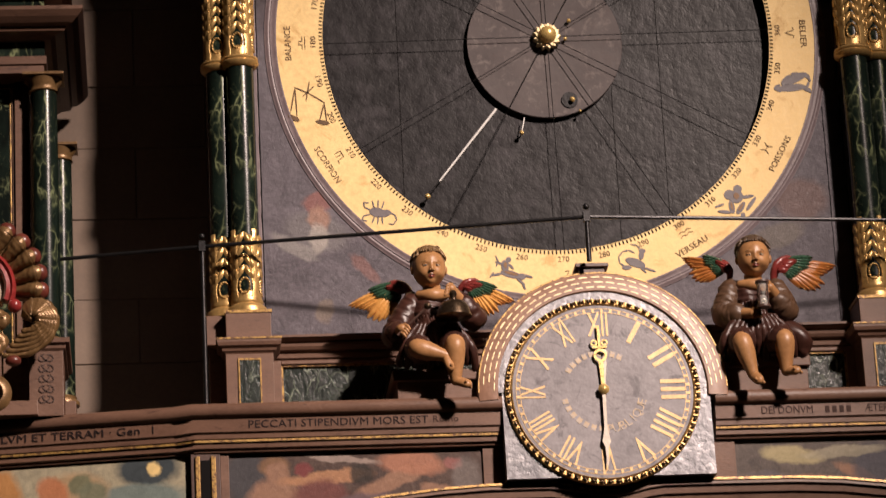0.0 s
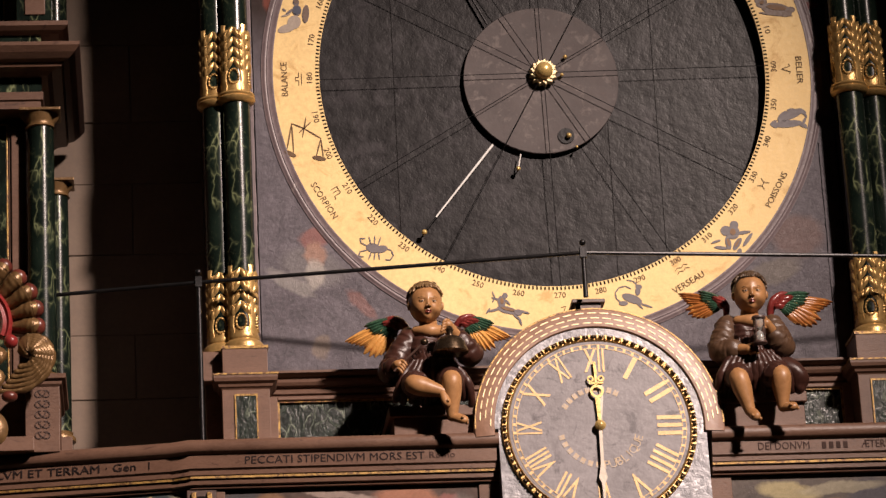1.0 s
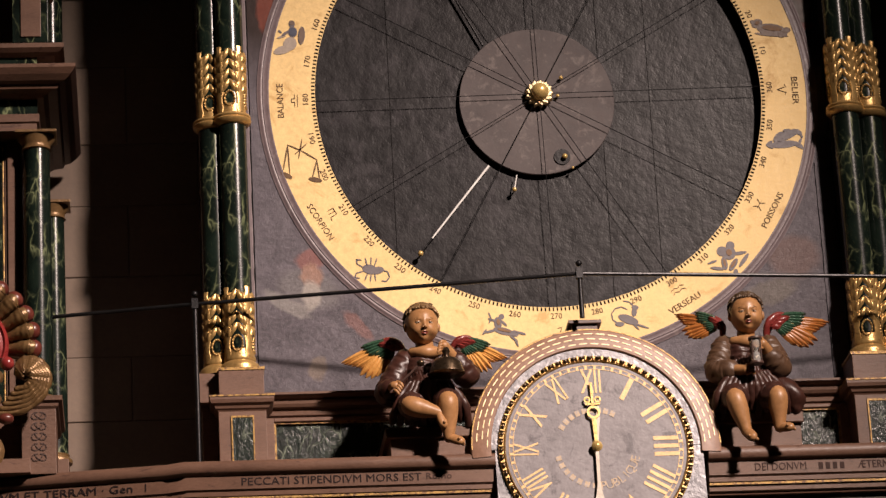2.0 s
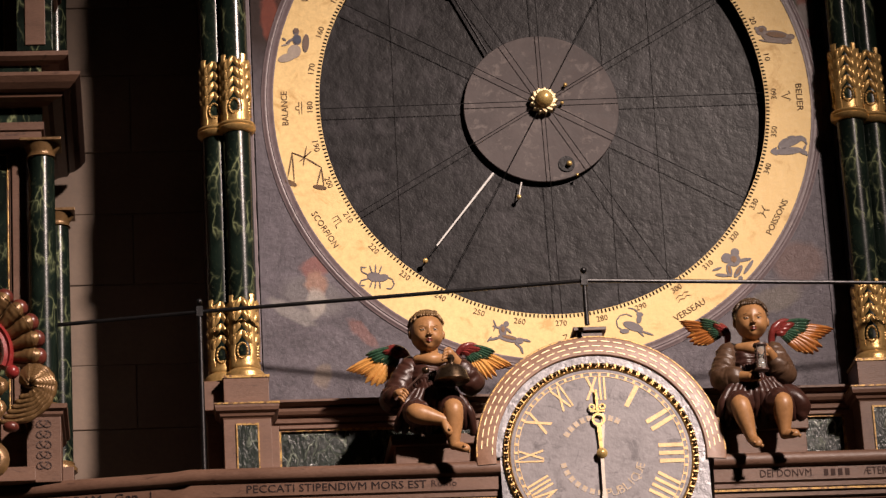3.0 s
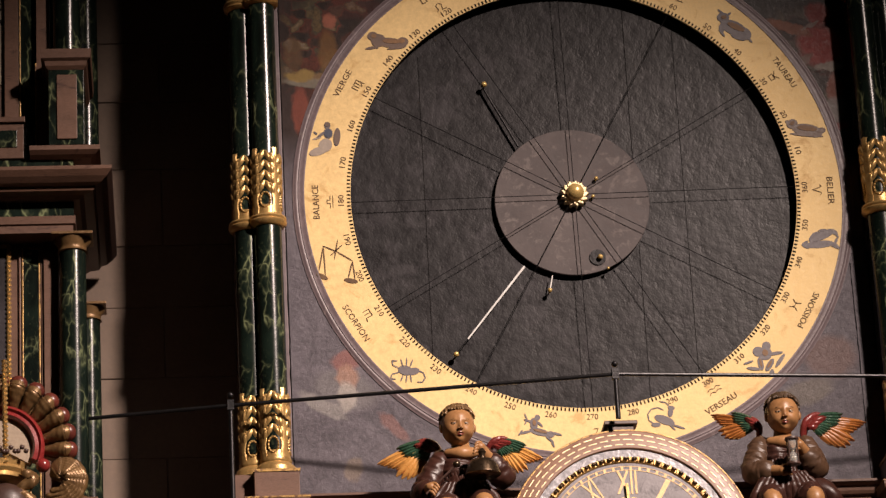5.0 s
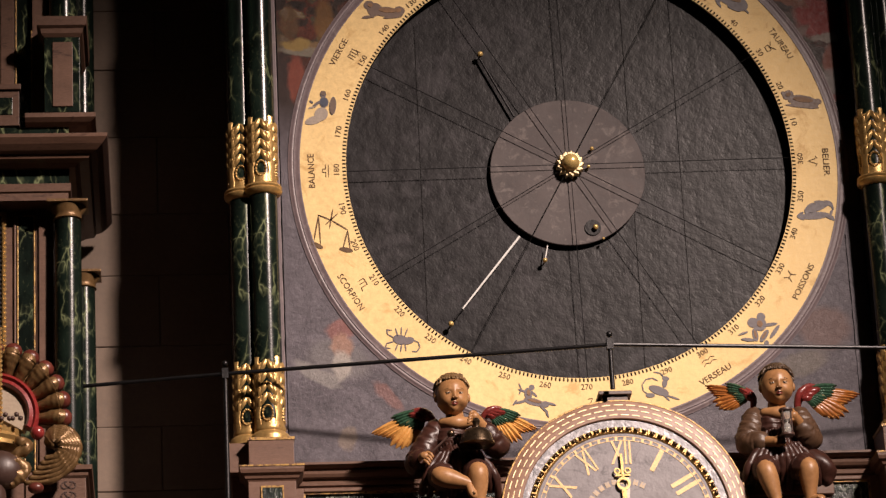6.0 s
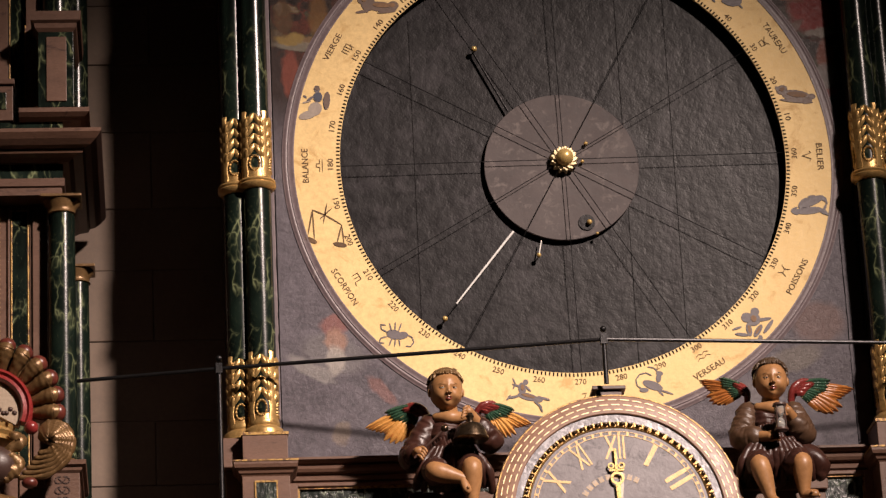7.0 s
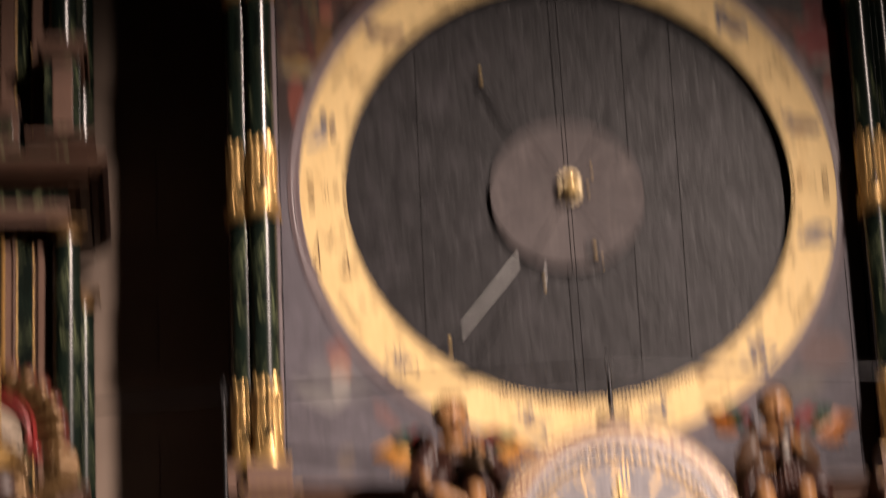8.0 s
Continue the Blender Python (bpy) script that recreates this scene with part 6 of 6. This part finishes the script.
    for side, key in ((-1, "wingL"), (1, "wingR")):
        root, size, lift = J[key]
        wing(bm, root, size, side, lift, (3, 4, 5, 6, 11))
    # bare neckline
    limb(bm, [(N.x - 0.055, N.y - 0.012, N.z - 0.028, 0.020), (N.x, N.y - 0.036, N.z - 0.036, 0.028), (N.x + 0.055, N.y - 0.012, N.z - 0.028, 0.020)], 0, 14)
    # carved cloth: sharp ridged folds hanging down, finer across the sleeves
    bm.normal_update()
    for v in {v for f in bm.faces if f.material_index in (1, 9) for v in f.verts}:
        p = v.co
        a = noise.noise(Vector((p.x * 27 + 5.0 * noise.noise(p * 8), p.y * 24 + p.z * 6, p.z * 13 + seed)))
        b = noise.noise(Vector((p.x * 22, p.y * 40, p.z * 46 + seed)))
        v.co = p + v.normal * (0.008 * (0.30 - abs(a)) + 0.003 * b)
    head_of(bm, H, turn, 0, 2, 7, 8, seed)
    ob = mesh_object(name, bm, [M[k] for k in mats], smooth=False)
    for p in ob.data.polygons:
        p.use_smooth = True
    ob.data.set_sharp_from_angle(angle=radians(60))
    return tagged(ob, label, "statue", "winged child statues")


statue("winged_child_statue", dict(
    head=(-0.617, -0.45, 5.697), neck=(-0.605, -0.42, 5.618), chest=(-0.615, -0.42, 5.53), lap=(-0.603, -0.46, 5.395),
    shL=(-0.690, -0.40, 5.565), shR=(-0.510, -0.40, 5.575), elbL=(-0.772, -0.42, 5.42), elbR=(-0.442, -0.46, 5.475), handL=(-0.748, -0.53, 5.418), handR=(-0.540, -0.56, 5.575),
    wayL=(0.5, -0.3, -0.4), spreadL=(0.4, 0, 0.7), wayR=(-0.6, -0.4, -0.2), spreadR=(0.2, 0, 0.8),
    kneeL=(-0.690, -0.555, 5.325), footL=(-0.575, -0.575, 5.285), kneeR=(-0.537, -0.575, 5.335), footR=(-0.540, -0.560, 5.185), toeL=(0.012, -0.02, -0.055), toeR=(0.045, -0.03, -0.025),
    wingL=((-0.688, -0.28, 5.643), 0.253, 0.1), wingR=((-0.476, -0.28, 5.65), 0.227, -2.0)),
    "painted wooden winged child in a brown robe, seated on a block", ["skin", "robe", "hair", "w_red", "w_green", "w_orange", "w_tip", "lip", "eye", "robe", "eye_white", "w_edge"], 3, 4)
statue("winged_child_statue", dict(
    head=(0.751, -0.45, 5.712), neck=(0.748, -0.42, 5.630), chest=(0.738, -0.42, 5.555), lap=(0.735, -0.46, 5.40),
    shL=(0.650, -0.40, 5.590), shR=(0.845, -0.40, 5.588), elbL=(0.615, -0.43, 5.475), elbR=(0.868, -0.45, 5.480), handL=(0.715, -0.54, 5.445), handR=(0.792, -0.54, 5.556),
    wayL=(1, -0.4, 0.1), spreadL=(0, 0.2, 1), wayR=(-0.8, -0.3, -0.3), spreadR=(0.1, 0.1, 1),
    kneeL=(0.655, -0.555, 5.322), footL=(0.690, -0.560, 5.175), kneeR=(0.832, -0.555, 5.328), footR=(0.832, -0.550, 5.192), toeL=(0.016, -0.04, -0.035), toeR=(0.035, -0.045, -0.012), drape=(0.915, -0.46, 5.36),
    wingL=((0.678, -0.28, 5.685), 0.212, 34.5), wingR=((0.865, -0.28, 5.688), 0.268, 17.5)),
    "painted wooden winged child with dark curls holding an hourglass, seated", ["skin", "robe", "hair_dark", "w_red", "w_green", "w_tip", "w_orange", "lip", "eye", "robe_pale", "eye_white", "w_edge"], 8, -4)

# seats of the statues
for x0, x1, zt in ((-0.790, -0.43, 5.262), (0.587, 0.955, 5.285)):
    s = thing("statue_seat", ((x0 + x1) / 2, -0.33, 5.13), "brown painted wooden seat block with a projecting top", "seat block", "seat blocks of the statues")
    w = (x1 - x0) / 2
    part("block", boxes((-w + 0.02, w - 0.01, -0.105, 0.28, 0.0, zt - 5.13 - 0.045)), M["wood"], s, bevel=0.003)
    part("slab", boxes((-w, w, -0.125, 0.28, zt - 5.13 - 0.045, zt - 5.13)), M["wood"], s, bevel=0.004)

# bell and hammer, hourglass
bell = thing("hand_bell", (-0.536, -0.585, 5.448), "dark bronze hand bell held by the statue", "bell")
part("bowl", lathe(bmesh.new(), [(0.069, -0.004), (0.074, 0.0), (0.072, 0.008), (0.066, 0.022), (0.061, 0.042), (0.047, 0.060), (0.024, 0.069), (0.001, 0.071), (0.001, 0.066), (0.042, 0.055), (0.055, 0.038), (0.060, 0.020), (0.066, 0.003)], 40), M["bronze_bell"], bell, smooth=True)
part("handle", lathe(bmesh.new(), [(0.014, 0.067), (0.011, 0.082), (0.017, 0.097), (0.011, 0.110), (0.001, 0.115)], 16), M["bronze_bell"], bell, smooth=True)
hammer = thing("small_hammer", (-0.748, -0.545, 5.418), "small dark hammer held by the statue", "hammer")
part("shaft", rod(bmesh.new(), (-0.02, 0.01, -0.03), (0.105, -0.015, 0.082), 0.0048, n=8), M["wood_dark_and_shade"], hammer)
bm = bmesh.new()
ball(bm, (0.108, -0.015, 0.086), 1.0, 2, 0, (0.017, 0.015, 0.015))
part("hammer_head", bm, M["bronze_bell"], hammer, smooth=True)
glass = thing("hourglass", (0.752, -0.585, 5.455), "small hourglass in a dark frame held by the statue", "hourglass")
gm, gnt, gb = nodes_of("old_glass")
gb.inputs["Base Color"].default_value, gb.inputs["Roughness"].default_value, gb.inputs["Transmission Weight"].default_value, gb.inputs["IOR"].default_value = (0.75, 0.74, 0.70, 1), 0.12, 0.75, 1.45
M["sand"] = surface("pale_sand", (0.42, 0.36, 0.27), (0.36, 0.30, 0.22), 60.0, 0.8, 0, 0.3, 200)
part("bulb", lathe(bmesh.new(), [(0.001, 0.008), (0.020, 0.010), (0.022, 0.028), (0.016, 0.046), (0.006, 0.056), (0.016, 0.068), (0.022, 0.086), (0.020, 0.104), (0.001, 0.106)], 24), gm, glass, "clear glass bulbs", True)
part("sand", lathe(bmesh.new(), [(0.001, 0.010), (0.017, 0.011), (0.018, 0.024), (0.001, 0.038)], 20), M["sand"], glass)
for zz in (0.0, 0.106):
    part("end_plate", lathe(bmesh.new(), [(0.001, zz), (0.029, zz), (0.030, zz + 0.004), (0.028, zz + 0.010), (0.001, zz + 0.010)], 24), M["wood_dark_and_shade"], glass, smooth=True)
for k in range(4):
    a = radians(45 + 90 * k)
    part("spindle", rod(bmesh.new(), (0.025 * math.cos(a), 0.025 * math.sin(a), 0.008), (0.025 * math.cos(a), 0.025 * math.sin(a), 0.108), 0.003, n=8), M["wood_dark_and_shade"], glass)
